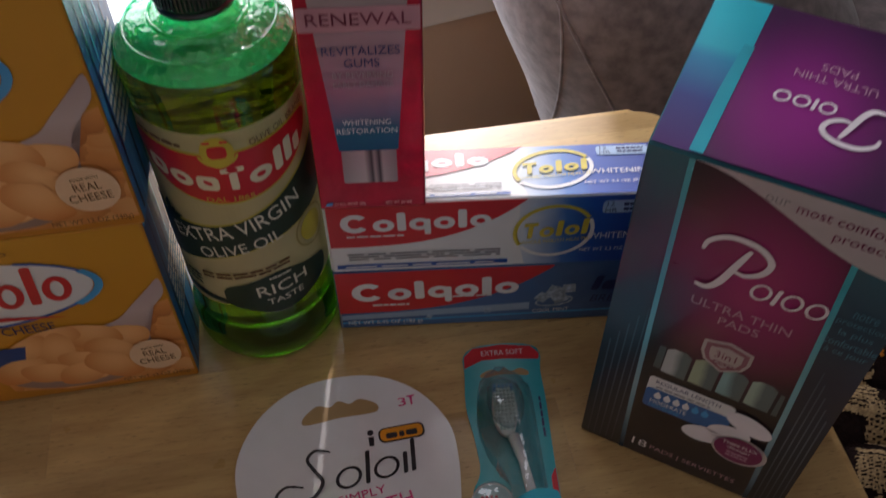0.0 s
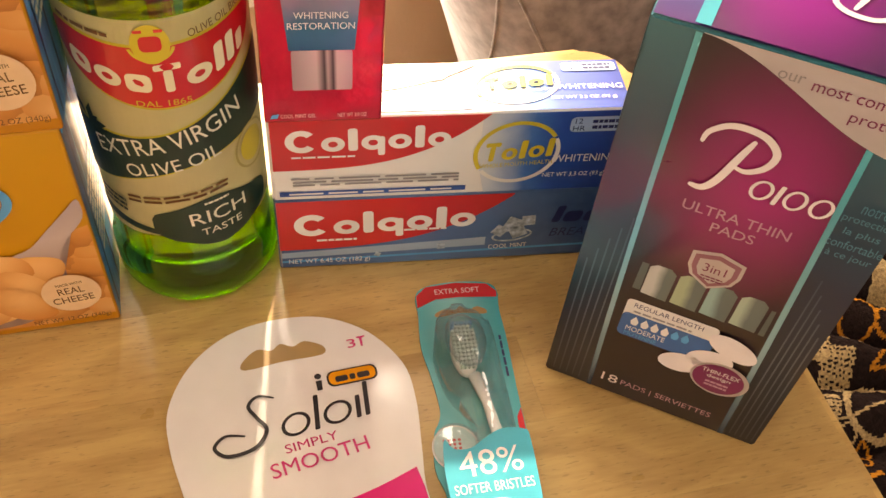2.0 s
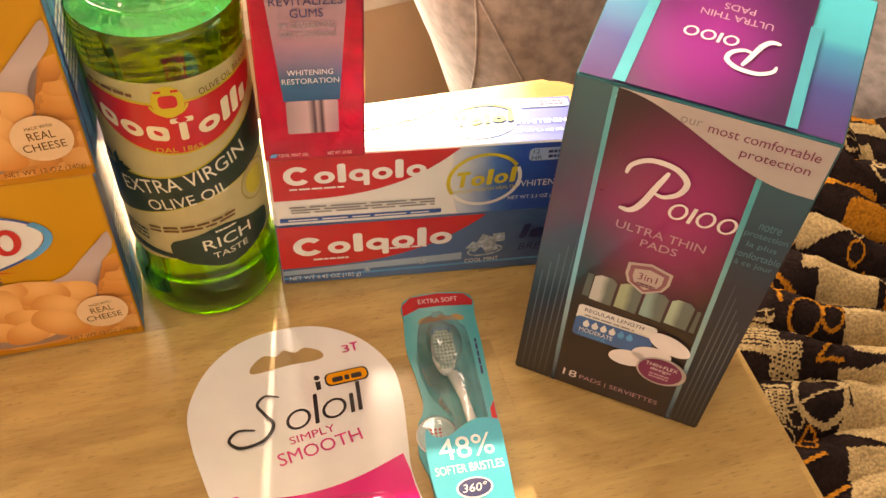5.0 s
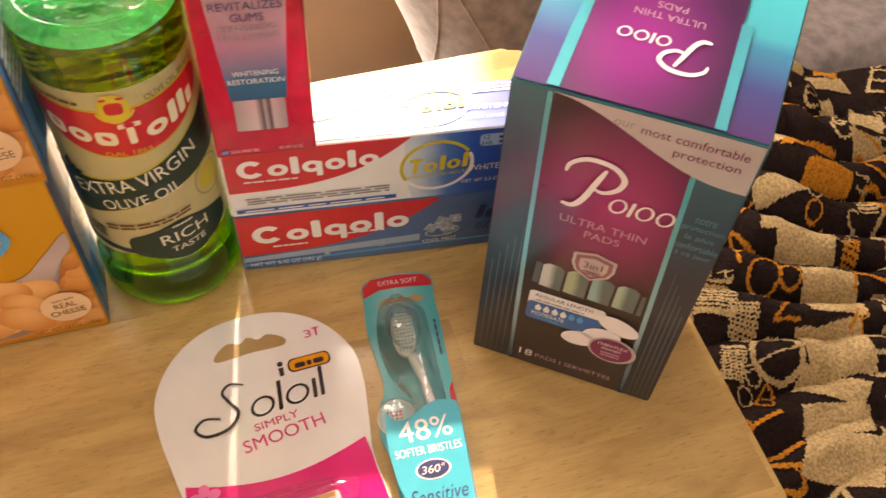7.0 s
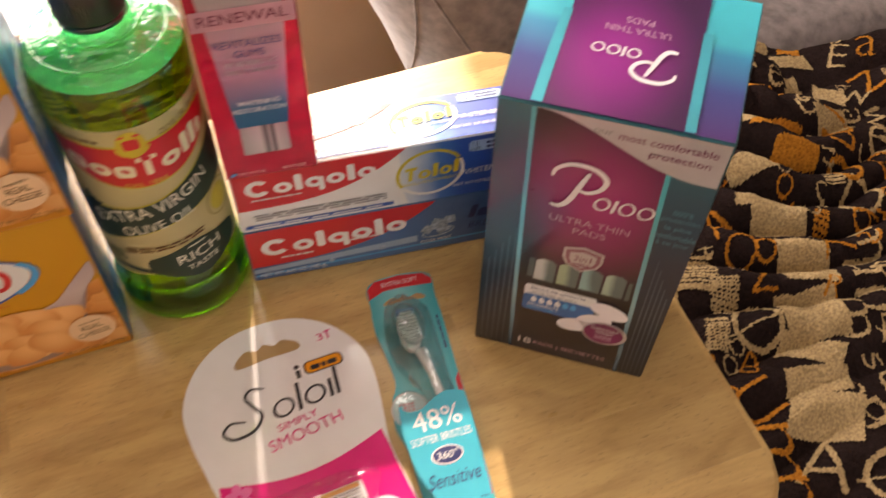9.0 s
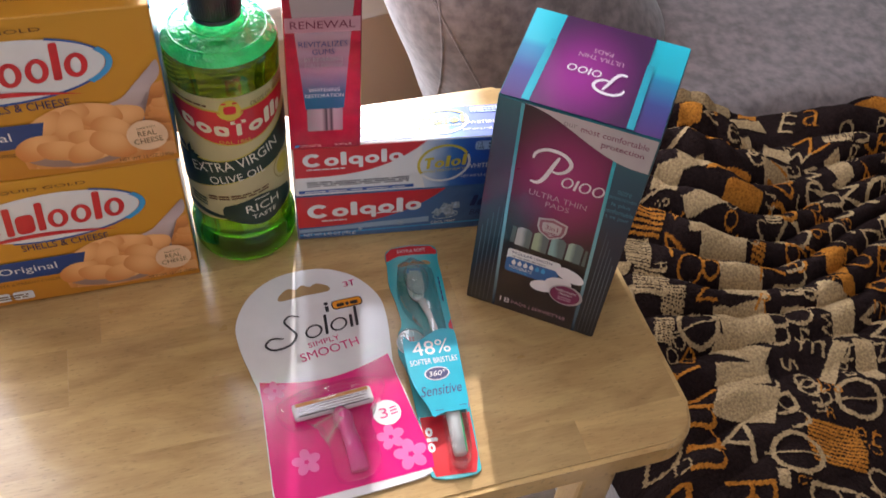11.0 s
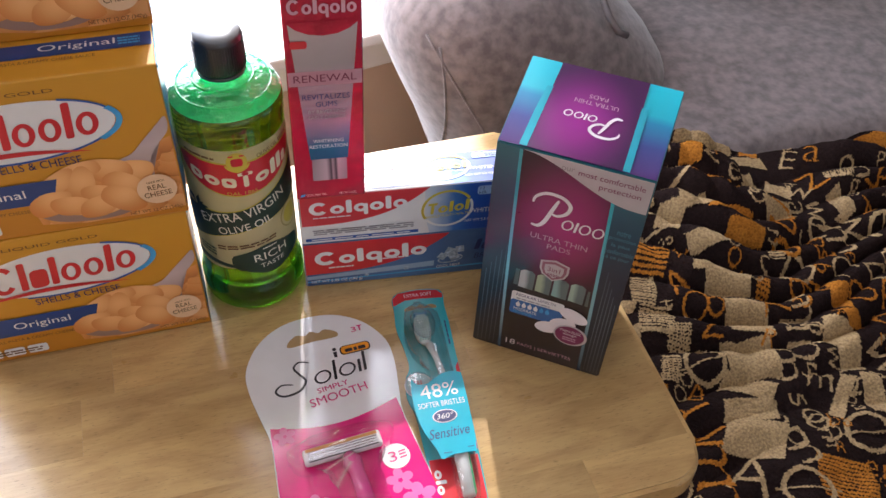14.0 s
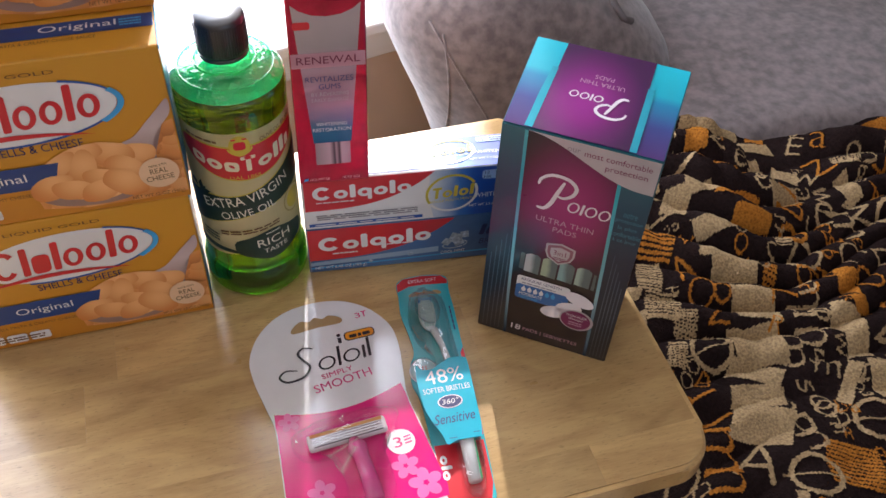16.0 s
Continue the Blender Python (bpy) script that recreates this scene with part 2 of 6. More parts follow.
def wood_mat(name, light, dark, along=0):
    """Varnished pale hardwood: long grain, pores and a different tone for each stave."""
    m = mat(name, light, 0.3, coat=0.4)
    nt = m.node_tree
    b = nt.nodes["Principled BSDF"]
    tc, oi = nt.nodes.new("ShaderNodeTexCoord"), nt.nodes.new("ShaderNodeObjectInfo")
    off = nt.nodes.new("ShaderNodeVectorMath")
    off.operation = "MULTIPLY_ADD"
    off.inputs[1].default_value = (7.0, 3.0, 5.0)
    nt.links.new(oi.outputs["Random"], off.inputs[0])
    nt.links.new(tc.outputs["Object"], off.inputs[2])

    def grain(sx, sy, scale, detail, warp):
        mp = nt.nodes.new("ShaderNodeMapping")
        mp.inputs["Scale"].default_value = (sx, sy, 1) if along == 0 else (sy, sx, 1)
        nt.links.new(off.outputs[0], mp.inputs["Vector"])
        n = nt.nodes.new("ShaderNodeTexNoise")
        n.inputs["Scale"].default_value, n.inputs["Detail"].default_value, n.inputs["Distortion"].default_value = scale, detail, warp
        nt.links.new(mp.outputs[0], n.inputs["Vector"])
        return n.outputs["Fac"]

    broad, fine, pores = grain(1.0, 3.0, 12, 3, 1.2), grain(1, 9, 60, 5, 0.5), grain(1, 6, 170, 2, 0.3)
    cr = nt.nodes.new("ShaderNodeValToRGB")
    cr.color_ramp.elements[0].position, cr.color_ramp.elements[1].position = 0.3, 0.62
    cr.color_ramp.elements[0].color, cr.color_ramp.elements[1].color = (*dark, 1), (*light, 1)
    mixf = nt.nodes.new("ShaderNodeMath")
    mixf.operation = "MULTIPLY_ADD"
    mixf.inputs[1].default_value = 0.28
    half = nt.nodes.new("ShaderNodeMath")
    half.operation = "MULTIPLY"
    half.inputs[1].default_value = 0.72
    nt.links.new(broad, half.inputs[0])
    nt.links.new(fine, mixf.inputs[0])
    nt.links.new(half.outputs[0], mixf.inputs[2])
    nt.links.new(mixf.outputs[0], cr.inputs[0])
    pr = nt.nodes.new("ShaderNodeMapRange")
    pr.inputs["From Min"].default_value, pr.inputs["From Max"].default_value = 0.29, 0.385
    pr.inputs["To Min"].default_value, pr.inputs["To Max"].default_value = 0.7, 1.0
    nt.links.new(pores, pr.inputs["Value"])
    tone = nt.nodes.new("ShaderNodeMapRange")
    tone.inputs["To Min"].default_value, tone.inputs["To Max"].default_value = 0.86, 1.1
    nt.links.new(oi.outputs["Random"], tone.inputs["Value"])
    k = nt.nodes.new("ShaderNodeMath")
    k.operation = "MULTIPLY"
    nt.links.new(pr.outputs[0], k.inputs[0])
    nt.links.new(tone.outputs[0], k.inputs[1])
    s = nt.nodes.new("ShaderNodeVectorMath")
    s.operation = "SCALE"
    nt.links.new(cr.outputs[0], s.inputs[0])
    nt.links.new(k.outputs[0], s.inputs["Scale"])
    nt.links.new(s.outputs[0], b.inputs["Base Color"])
    bp = nt.nodes.new("ShaderNodeBump")
    bp.inputs["Strength"].default_value, bp.inputs["Distance"].default_value = 0.05, 0.0005
    nt.links.new(fine, bp.inputs["Height"])
    nt.links.new(bp.outputs[0], b.inputs["Normal"])
    return m


WHITE = mat("white_print", (0.78, 0.77, 0.76), 0.35, coat=0.3, vary=0.03)
BLACK = mat("black_print", (0.02, 0.018, 0.022), 0.4, vary=0.1)
RED = mat("red_print", (0.62, 0.02, 0.03), 0.3, coat=0.4, vary=0.05)
BLUE = mat("blue_print", (0.02, 0.09, 0.36), 0.32, coat=0.4)
SKYBLUE = mat("sky_blue_print", (0.05, 0.35, 0.68), 0.32, coat=0.4)
NAVY = mat("navy_print", (0.012, 0.02, 0.11), 0.35, coat=0.3)
GOLD = mat("gold_print", (0.62, 0.5, 0.05), 0.35, coat=0.3)
SILVER = mat("silver_print", (0.55, 0.52, 0.55), 0.32, metal=0.5, coat=0.2)
GREY = mat("grey_print", (0.28, 0.27, 0.29), 0.4)
PINKTEXT = mat("pink_print", (0.72, 0.05, 0.22), 0.35)
BROWN = mat("brown_print", (0.16, 0.07, 0.02), 0.4)
wood = wood_mat("pale_hardwood", (0.59, 0.395, 0.162), (0.4, 0.24, 0.088))
wall_paint = mat("beige_wall_paint", (0.65, 0.49, 0.37), 0.8, vary=0.04, scale=8, bump=0.15, bump_scale=180)
room_paint = mat("room_wall_paint", (0.62, 0.55, 0.47), 0.8, vary=0.04, scale=6, bump=0.1, bump_scale=150)
trim_paint = mat("white_trim_paint", (0.8, 0.78, 0.75), 0.45, vary=0.03, scale=12)
ceiling_paint = mat("ceiling_paint", (0.75, 0.73, 0.7), 0.9, vary=0.03, scale=5)
carpet = mat("carpet", (0.25, 0.19, 0.14), 0.95, vary=0.2, scale=40, bump=0.6, bump_scale=500)


# ---- mesh helpers ----
def part(name, bm, material, parent=None, label="", smooth=False):
    me = bpy.data.meshes.new(name)
    bmesh.ops.recalc_face_normals(bm, faces=bm.faces) if len(bm.faces) < 20000 else None
    bm.to_mesh(me)
    bm.free()
    me.materials.append(material)
    if smooth:
        me.shade_smooth()
    ob = new(name, me)
    if parent:
        ob.parent = parent
    return tagged(ob, label) if label else ob


def thing(name, m, label, category, group="", kind=""):
    ob = new(name)
    ob.empty_display_size = 0.02
    ob.matrix_world = m
    return tagged(ob, label, category, group, kind)


def box_bm(x0, x1, y0, y1, z0, z1, bevel=0.0, seg=2):
    bm = bmesh.new()
    bmesh.ops.create_cube(bm, size=1, matrix=Matrix.Translation(((x0 + x1) / 2, (y0 + y1) / 2, (z0 + z1) / 2)) @ Matrix.Diagonal((x1 - x0, y1 - y0, z1 - z0, 1)))
    if bevel:
        bmesh.ops.bevel(bm, geom=bm.edges[:], offset=bevel, segments=seg, affect="EDGES", profile=0.5)
    return bm


def lathe_bm(profile, n=64, close=True):
    """profile: (radius, z) from the bottom up."""
    bm = bmesh.new()
    rings = []
    for r, z in profile:
        rings.append([bm.verts.new((r * math.cos(2 * math.pi * k / n), r * math.sin(2 * math.pi * k / n), z)) for k in range(n)])
    for a, b in zip(rings, rings[1:]):
        for k in range(n):
            bm.faces.new((a[k], a[(k + 1) % n], b[(k + 1) % n], b[k]))
    if close:
        bm.faces.new(rings[0][::-1])
        bm.faces.new(rings[-1])
    return bm


def prism_bm(pts, z0, z1, bevel=0.0, seg=2):
    """An upright prism over a flat outline, its edges softened."""
    bm = bmesh.new()
    lo = [bm.verts.new((x, y, z0)) for x, y in pts]
    hi = [bm.verts.new((x, y, z1)) for x, y in pts]
    bm.faces.new(lo[::-1])
    top = bm.faces.new(hi)
    for k in range(len(pts)):
        j = (k + 1) % len(pts)
        bm.faces.new((lo[k], lo[j], hi[j], hi[k]))
    if bevel:
        bmesh.ops.bevel(bm, geom=list(top.edges), offset=bevel, segments=seg, affect="EDGES", profile=0.5)
    return bm


def smooth_loop(pts, steps=6):
    """A closed Catmull-Rom curve through the points."""
    out, n = [], len(pts)
    for i in range(n):
        p0, p1, p2, p3 = (Vector(pts[(i + k) % n]) for k in (-1, 0, 1, 2))
        for s in range(steps):
            t = s / steps
            out.append(tuple(0.5 * ((2 * p1) + (p2 - p0) * t + (2 * p0 - 5 * p1 + 4 * p2 - p3) * t * t + (3 * p1 - p0 - 3 * p2 + p3) * t ** 3)))
    return out


def oval(cx, cy, rx, ry, n=40, rot=0.0, a0=0.0, a1=360.0):
    c, s = math.cos(radians(rot)), math.sin(radians(rot))
    res = []
    count = n if a1 - a0 >= 360 else n + 1
    for k in range(count):
        a = radians(a0 + (a1 - a0) * k / n)
        x, y = rx * math.cos(a), ry * math.sin(a)
        res.append((cx + c * x - s * y, cy + s * x + c * y))
    return res


def rrect(x0, x1, y0, y1, r, n=5):
    pts = []
    for cx, cy, a in ((x1 - r, y1 - r, 0), (x0 + r, y1 - r, 90), (x0 + r, y0 + r, 180), (x1 - r, y0 + r, 270)):
        pts += oval(cx, cy, r, r, n, 0, a, a + 90)
    return pts


class Face:
    """A flat printed face of a thing: x to the right, y up, in the thing's own metres; ink lies on it in thin layers."""

    def __init__(self, parent, origin, right, up, step=0.00022, stretch=1.0):
        self.stretch = stretch
        self.parent, self.o, self.r, self.u, self.step = parent, Vector(origin), Vector(right).normalized(), Vector(up).normalized(), step
        self.n = self.r.cross(self.u)

    def at(self, x, y, layer):
        return self.o + self.r * x + self.u * (y * self.stretch) + self.n * (self.step * layer)

    def fill(self, name, pts, material, layer=1, label=""):
        bm = bmesh.new()
        f = bm.faces.new([bm.verts.new(self.at(x, y, layer)) for x, y in pts])
        bmesh.ops.triangulate(bm, faces=[f])
        return part(name, bm, material, self.parent, label)

    def fills(self, name, polys, material, layer=1, label=""):
        bm = bmesh.new()
        for pts in polys:
            bm.faces.new([bm.verts.new(self.at(x, y, layer)) for x, y in pts])
        bmesh.ops.triangulate(bm, faces=bm.faces[:])
        return part(name, bm, material, self.parent, label)

    def band(self, name, xs, lo, hi, material, layer=1, label=""):
        """The strip between two curves lo(x) and hi(x)."""
        bm = bmesh.new()
        rows = [(bm.verts.new(self.at(x, lo(x), layer)), bm.verts.new(self.at(x, hi(x), layer))) for x in xs]
        for (a, b), (c, d) in zip(rows, rows[1:]):
            bm.faces.new((a, c, d, b))
        return part(name, bm, material, self.parent, label)

    def ring(self, name, cx, cy, rx, ry, w, material, layer=2, rot=0.0, a0=0.0, a1=360.0, label=""):
        bm = bmesh.new()
        n = 40
        o, i = oval(cx, cy, rx, ry, n, rot, a0, a1), oval(cx, cy, rx - w, ry - w, n, rot, a0, a1)
        vo = [bm.verts.new(self.at(x, y, layer)) for x, y in o]
        vi = [bm.verts.new(self.at(x, y, layer)) for x, y in i]
        m = len(vo)
        for k in range(m if a1 - a0 >= 360 else m - 1):
            bm.faces.new((vo[k], vo[(k + 1) % m], vi[(k + 1) % m], vi[k]))
        return part(name, bm, material, self.parent, label)

    def words(self, text, cx, cy, w, h, material, layer=3, rot=0.0, slant=0.0, bow=0.0, name="lettering"):
        """Lettering in the built-in font, fitted to a width and height about a centre; bow lifts its ends."""
        me = text_mesh(text, slant)
        xs, ys = [v.co.x for v in me.vertices], [v.co.y for v in me.vertices]
        x0, x1, y0, y1 = min(xs), max(xs), min(ys), max(ys)
        c, s = math.cos(radians(rot)), math.sin(radians(rot))
        for v in me.vertices:
            x, y = ((v.co.x - x0) / (x1 - x0) - 0.5) * w, ((v.co.y - y0) / (y1 - y0) - 0.5) * h
            y += bow * (2 * x / w) ** 2
            v.co = self.at(cx + c * x - s * y, cy + s * x + c * y, layer)
        me.materials.append(material)
        ob = new(name, me)
        ob.parent = self.parent
        return ob

    def mark(self, shape, cx, cy, w, h, material, layer=3, rot=0.0, slant=0.0, bow=0.0, name="logo", label="", thick=0.3):
        """A wordmark as plain shapes: o rings, l tall bars, x low blocks, C a large open ring, p a dropped ring."""
        units = {"o": 1.0, "l": thick * 1.35, "x": 0.9, "C": 1.35, "p": 1.0, "T": 0.95, "i": thick * 1.35, "d": 1.0}
        total = sum(units[k] + 0.14 for k in shape) - 0.14
        k_w = w / total
        c, s = math.cos(radians(rot)), math.sin(radians(rot))
        bm = bmesh.new()

        def put(x, y, up=0.0):
            y += bow * (2 * x / w) ** 2
            x += slant * y
            return bm.verts.new(self.at(cx + c * x - s * y, cy + s * x + c * y, layer + up))

        def loop(x0, rx, y0, ry, thick, a0=0, a1=360):
            n = 24
            va = [put(x0 + rx * math.cos(radians(a0 + (a1 - a0) * k / n)), y0 + ry * math.sin(radians(a0 + (a1 - a0) * k / n))) for k in range(n + 1)]
            vb = [put(x0 + (rx - thick) * math.cos(radians(a0 + (a1 - a0) * k / n)), y0 + (ry - thick * 0.8) * math.sin(radians(a0 + (a1 - a0) * k / n))) for k in range(n + 1)]
            for k in range(n):
                bm.faces.new((va[k], va[k + 1], vb[k + 1], vb[k]))

        def bar(x0, x1, y0, y1, up=0.0):
            bm.faces.new([put(x, y, up) for x, y in rrect(x0, x1, y0, y1, min(x1 - x0, y1 - y0) * 0.3, 3)])

        x, t = -w / 2, thick * k_w
        for k in shape:
            u = units[k] * k_w
            if k == "o":
                loop(x + u / 2, u / 2, -h * 0.17, h * 0.33, t)
            elif k == "C":
                loop(x + u / 2, u / 2, 0, h * 0.5, t * 1.2, 40, 320)
            elif k == "p":
                loop(x + u / 2, u / 2, -h * 0.17, h * 0.33, t)
                bar(x + u - t, x + u, -h * 0.75, h * 0.1, 0.5)
            elif k == "d":
                loop(x + u / 2, u / 2, -h * 0.17, h * 0.33, t)
                bar(x, x + t, -h * 0.5, h * 0.5, 0.5)
            elif k == "l":
                bar(x, x + u, -h * 0.5, h * 0.5)
            elif k == "i":
                bar(x, x + u, -h * 0.5, h * 0.16)
            elif k == "T":
                bar(x, x + u, h * 0.28, h * 0.5)
                bar(x + u * 0.33, x + u * 0.67, -h * 0.5, h * 0.3, 0.5)
            else:
                bar(x, x + u, -h * 0.5, h * 0.16)
            x += u + 0.14 * k_w
        return part(name, bm, material, self.parent, label)

    def stroke(self, name, pts, width, material, layer=3, label=""):
        """A pen stroke along a smooth line, thinner at its ends."""
        line = []
        for i in range(len(pts) - 1):
            p0, p1, p2, p3 = (Vector(pts[min(max(i + k, 0), len(pts) - 1)]) for k in (-1, 0, 1, 2))
            for q in range(8):
                t = q / 8
                line.append(0.5 * ((2 * p1) + (p2 - p0) * t + (2 * p0 - 5 * p1 + 4 * p2 - p3) * t * t + (3 * p1 - p0 - 3 * p2 + p3) * t ** 3))
        line.append(Vector(pts[-1]))
        bm, rows = bmesh.new(), []
        for i, p in enumerate(line):
            d = (line[min(i + 1, len(line) - 1)] - line[max(i - 1, 0)]).normalized()
            k = i / (len(line) - 1)
            w = width * (0.35 + 0.65 * math.sin(math.pi * min(1, max(0, k))) ** 0.5) / 2
            rows.append([bm.verts.new(self.at(p.x - d.y * w * s, p.y + d.x * w * s, layer + k)) for s in (-1, 1)])
        for (a, b), (c, d) in zip(rows, rows[1:]):
            bm.faces.new((a, c, d, b))
        return part(name, bm, material, self.parent, label)

    def bars(self, cx, cy, w, h, n, material, layer=3, rot=0.0, name="small_print"):
        """Writing too small to read, as plain bars: n rows in a block."""
        polys, rnd = [], random.Random(int(cx * 9e4) + n)
        c, s = math.cos(radians(rot)), math.sin(radians(rot))
        for k in range(n):
            y = cy + h / 2 - (k + 0.5) * h / n
            x = cx - w / 2 + rnd.random() * 0.06 * w
            while x < cx + w / 2 * 0.96:
                e = min(x + w * rnd.uniform(0.1, 0.25), cx + w / 2)
                q = [(x, y - h / n * 0.28), (e, y - h / n * 0.28), (e, y + h / n * 0.28), (x, y + h / n * 0.28)]
                polys.append([(cx + c * (a - cx) - s * (b - cy), cy + s * (a - cx) + c * (b - cy)) for a, b in q])
                x = e + w * 0.03
        return self.fills(name, polys, material, layer)


class Round(Face):
    """A printed face wrapped round an upright cylinder: x is the arc from the middle of the label."""

    def __init__(self, parent, radius, facing, step=0.00025, stretch=1.0):
        self.stretch = stretch
        self.parent, self.radius, self.facing, self.step = parent, radius, radians(facing), step

    def at(self, x, y, layer):
        a, r = self.facing + x / self.radius, self.radius + self.step * layer
        return Vector((r * math.cos(a), r * math.sin(a), y * self.stretch))


def text_mesh(text, slant=0.0, thin=0.0):
    cu = bpy.data.curves.new("lettering", "FONT")
    cu.body, cu.shear, cu.resolution_u, cu.offset = text, slant, 3, -thin
    ob = bpy.data.objects.new("lettering", cu)
    scene.collection.objects.link(ob)
    me = bpy.data.meshes.new_from_object(ob.evaluated_get(bpy.context.evaluated_depsgraph_get()))
    bpy.data.objects.remove(ob)
    bpy.data.curves.remove(cu)
    me.name = "lettering"
    return me


def frange(a, b, n):
    return [a + (b - a) * k / n for k in range(n + 1)]


# ---- the room ----
def slab(name, x0, x1, y0, y1, z0, z1, material, label):
    ob = part(name, box_bm(x0, x1, y0, y1, z0, z1), material)
    ob.matrix_world = ROOM
    return tagged(ob, label, name.split("_")[0], kind="structure")


RX0, RX1, RY0, RZ = -2.2, 2.4, -2.6, 2.45
slab("floor", RX0, RX1, RY0, WALL_Y, -0.1, 0.0, carpet, "brown carpeted floor of the room")
slab("ceiling", RX0, RX1, RY0, WALL_Y, RZ, RZ + 0.1, ceiling_paint, "plain white ceiling of the room")
slab("wall_west", RX0 - 0.12, RX0, RY0, WALL_Y, 0, RZ, room_paint, "plain beige painted side wall")
slab("wall_east", RX1, RX1 + 0.12, RY0, WALL_Y, 0, RZ, room_paint, "plain beige painted side wall")
wall = new("wall_north")
wall.matrix_world = ROOM
tagged(wall, "beige painted wall below and beside the window", "wall", kind="structure")
for a, b, c, d in ((RX0, WIN_L, 0, RZ), (WIN_R, RX1, 0, RZ), (WIN_L, WIN_R, 0, SILL_Z - 0.012), (WIN_L, WIN_R, WIN_T, RZ)):
    part("wall_section", box_bm(a, b, WALL_Y, WALL_Y + 0.14, c, d), wall_paint, wall)
# the opening in this unseen wall is added for the fill lamp
rear = new("wall_south")
rear.matrix_world = ROOM
tagged(rear, "unseen beige painted rear wall with an opening added for fill light", "wall", kind="structure")
for a, b, c, d in ((RX0, -0.7, 0, RZ), (1.1, RX1, 0, RZ), (-0.7, 1.1, 0, 0.85), (-0.7, 1.1, 2.15, RZ)):
    part("wall_section", box_bm(a, b, RY0 - 0.14, RY0, c, d), room_paint, rear)
window = new("window_1")
window.matrix_world = ROOM
tagged(window, "bright window with white painted sill and frame", "window", kind="structure")
part("window_sill", box_bm(WIN_L - 0.06, WIN_R + 0.06, WALL_Y - 0.035, WALL_Y + 0.12, SILL_Z - 0.012, SILL_Z + 0.008, 0.004), trim_paint, window)
part("sill_apron", box_bm(WIN_L - 0.04, WIN_R + 0.04, WALL_Y - 0.016, WALL_Y - 0.001, SILL_Z - 0.064, SILL_Z - 0.0125, 0.003), trim_paint, window)
for a, b, c, d in ((WIN_L, WIN_L + 0.04, SILL_Z + 0.009, WIN_T), (WIN_R - 0.03, WIN_R, SILL_Z + 0.009, WIN_T), (WIN_L + 0.041, WIN_R - 0.031, WIN_T - 0.04, WIN_T)):
    part("window_frame", box_bm(a, b, WALL_Y + 0.06, WALL_Y + 0.12, c, d, 0.003), trim_paint, window)

# overcast-white distance outside the window
haze = bpy.data.materials.new("bright_outdoors")
haze.use_nodes = True
haze.node_tree.nodes["Principled BSDF"].inputs["Base Color"].default_value = (0.8, 0.8, 0.8, 1)
haze.node_tree.nodes["Principled BSDF"].inputs["Emission Color"].default_value = (0.94, 0.97, 1.0, 1)
haze.node_tree.nodes["Principled BSDF"].inputs["Emission Strength"].default_value = 4.0
tagged(part("backdrop", box_bm(-5, 4, 3.0, 3.05, -7.9, 1.85), haze), "bright hazy daylight outside the window", "backdrop", kind="structure")
tagged(part("ground", box_bm(-30, 30, -20, 40, -8.2, -8.0), mat("pale_ground", (0.4, 0.38, 0.33), 0.9, vary=0.2, scale=0.5)), "pale ground outside the house", "ground", kind="structure")

# ---- the side table ----
TX0, TX1, TY0, TY1, TR = -0.335, 0.2555, -0.257, 0.157, 0.032
table = thing("side_table", pose(0, 0, 0, 0, 0, 7.3), "pale varnished wooden side table with rounded corners", "table")
top = prism_bm(rrect(TX0, TX1, TY0, TY1, TR, 8), TZ - 0.022, TZ - 0.0012, 0.005, 3)
part("tabletop", top, wood, table)


def clip_convex(poly, hull):
    out = poly
    for (ax, ay), (bx, by) in zip(hull, hull[1:] + hull[:1]):
        src, out = out, []
        side = lambda p: (bx - ax) * (p[1] - ay) - (by - ay) * (p[0] - ax)
        for p, q in zip(src, src[1:] + src[:1]):
            sp, sq = side(p), side(q)
            if sp >= 0:
                out.append(p)
            if (sp >= 0) != (sq >= 0):
                k = sp / (sp - sq)
                out.append((p[0] + (q[0] - p[0]) * k, p[1] + (q[1] - p[1]) * k))
        if not out:
            return []
    return out


hull = rrect(TX0 + 0.004, TX1 - 0.004, TY0 + 0.004, TY1 - 0.004, TR - 0.004, 8)
stave_rnd = random.Random(5)
for row in range(-4, 6):
    y0 = -0.0675 + 0.0505 * row
    x = 0.112 - 1.1 + stave_rnd.uniform(0, 0.25) if row != -1 else 0.112 - 0.9
    while x < TX1:
        e = x + (0.3 if row == -1 else stave_rnd.uniform(0.2, 0.36))
        g = 0.00004
        pts = clip_convex([(x + g, y0 + g), (e - g, y0 + g), (e - g, y0 + 0.0505 - g), (x + g, y0 + 0.0505 - g)], hull)
        if len(pts) > 2:
            part("stave", prism_bm(pts, TZ - 0.0013, TZ), wood, table)
        x = e
knot_mat = glow_mat("wood_knot", (0.0285, -0.0575, TZ), 0.011, (0.2, 0.085, 0.03), (0.36, 0.2, 0.08), rough=0.35, coat=0.25)
part("knot", prism_bm(oval(0.0285, -0.0575, 0.0098, 0.0075, 24, 20), TZ - 0.001, TZ + 0.00012), knot_mat, table, "dark round knot in the wood")
for a, b in ((TX0 + 0.05, TY0 + 0.05), (TX1 - 0.05, TY0 + 0.05), (TX0 + 0.05, TY1 - 0.05), (TX1 - 0.05, TY1 - 0.05)):
    part("leg", box_bm(a - 0.016, a + 0.016, b - 0.016, b + 0.016, 0, TZ - 0.0221, 0.004), wood, table)

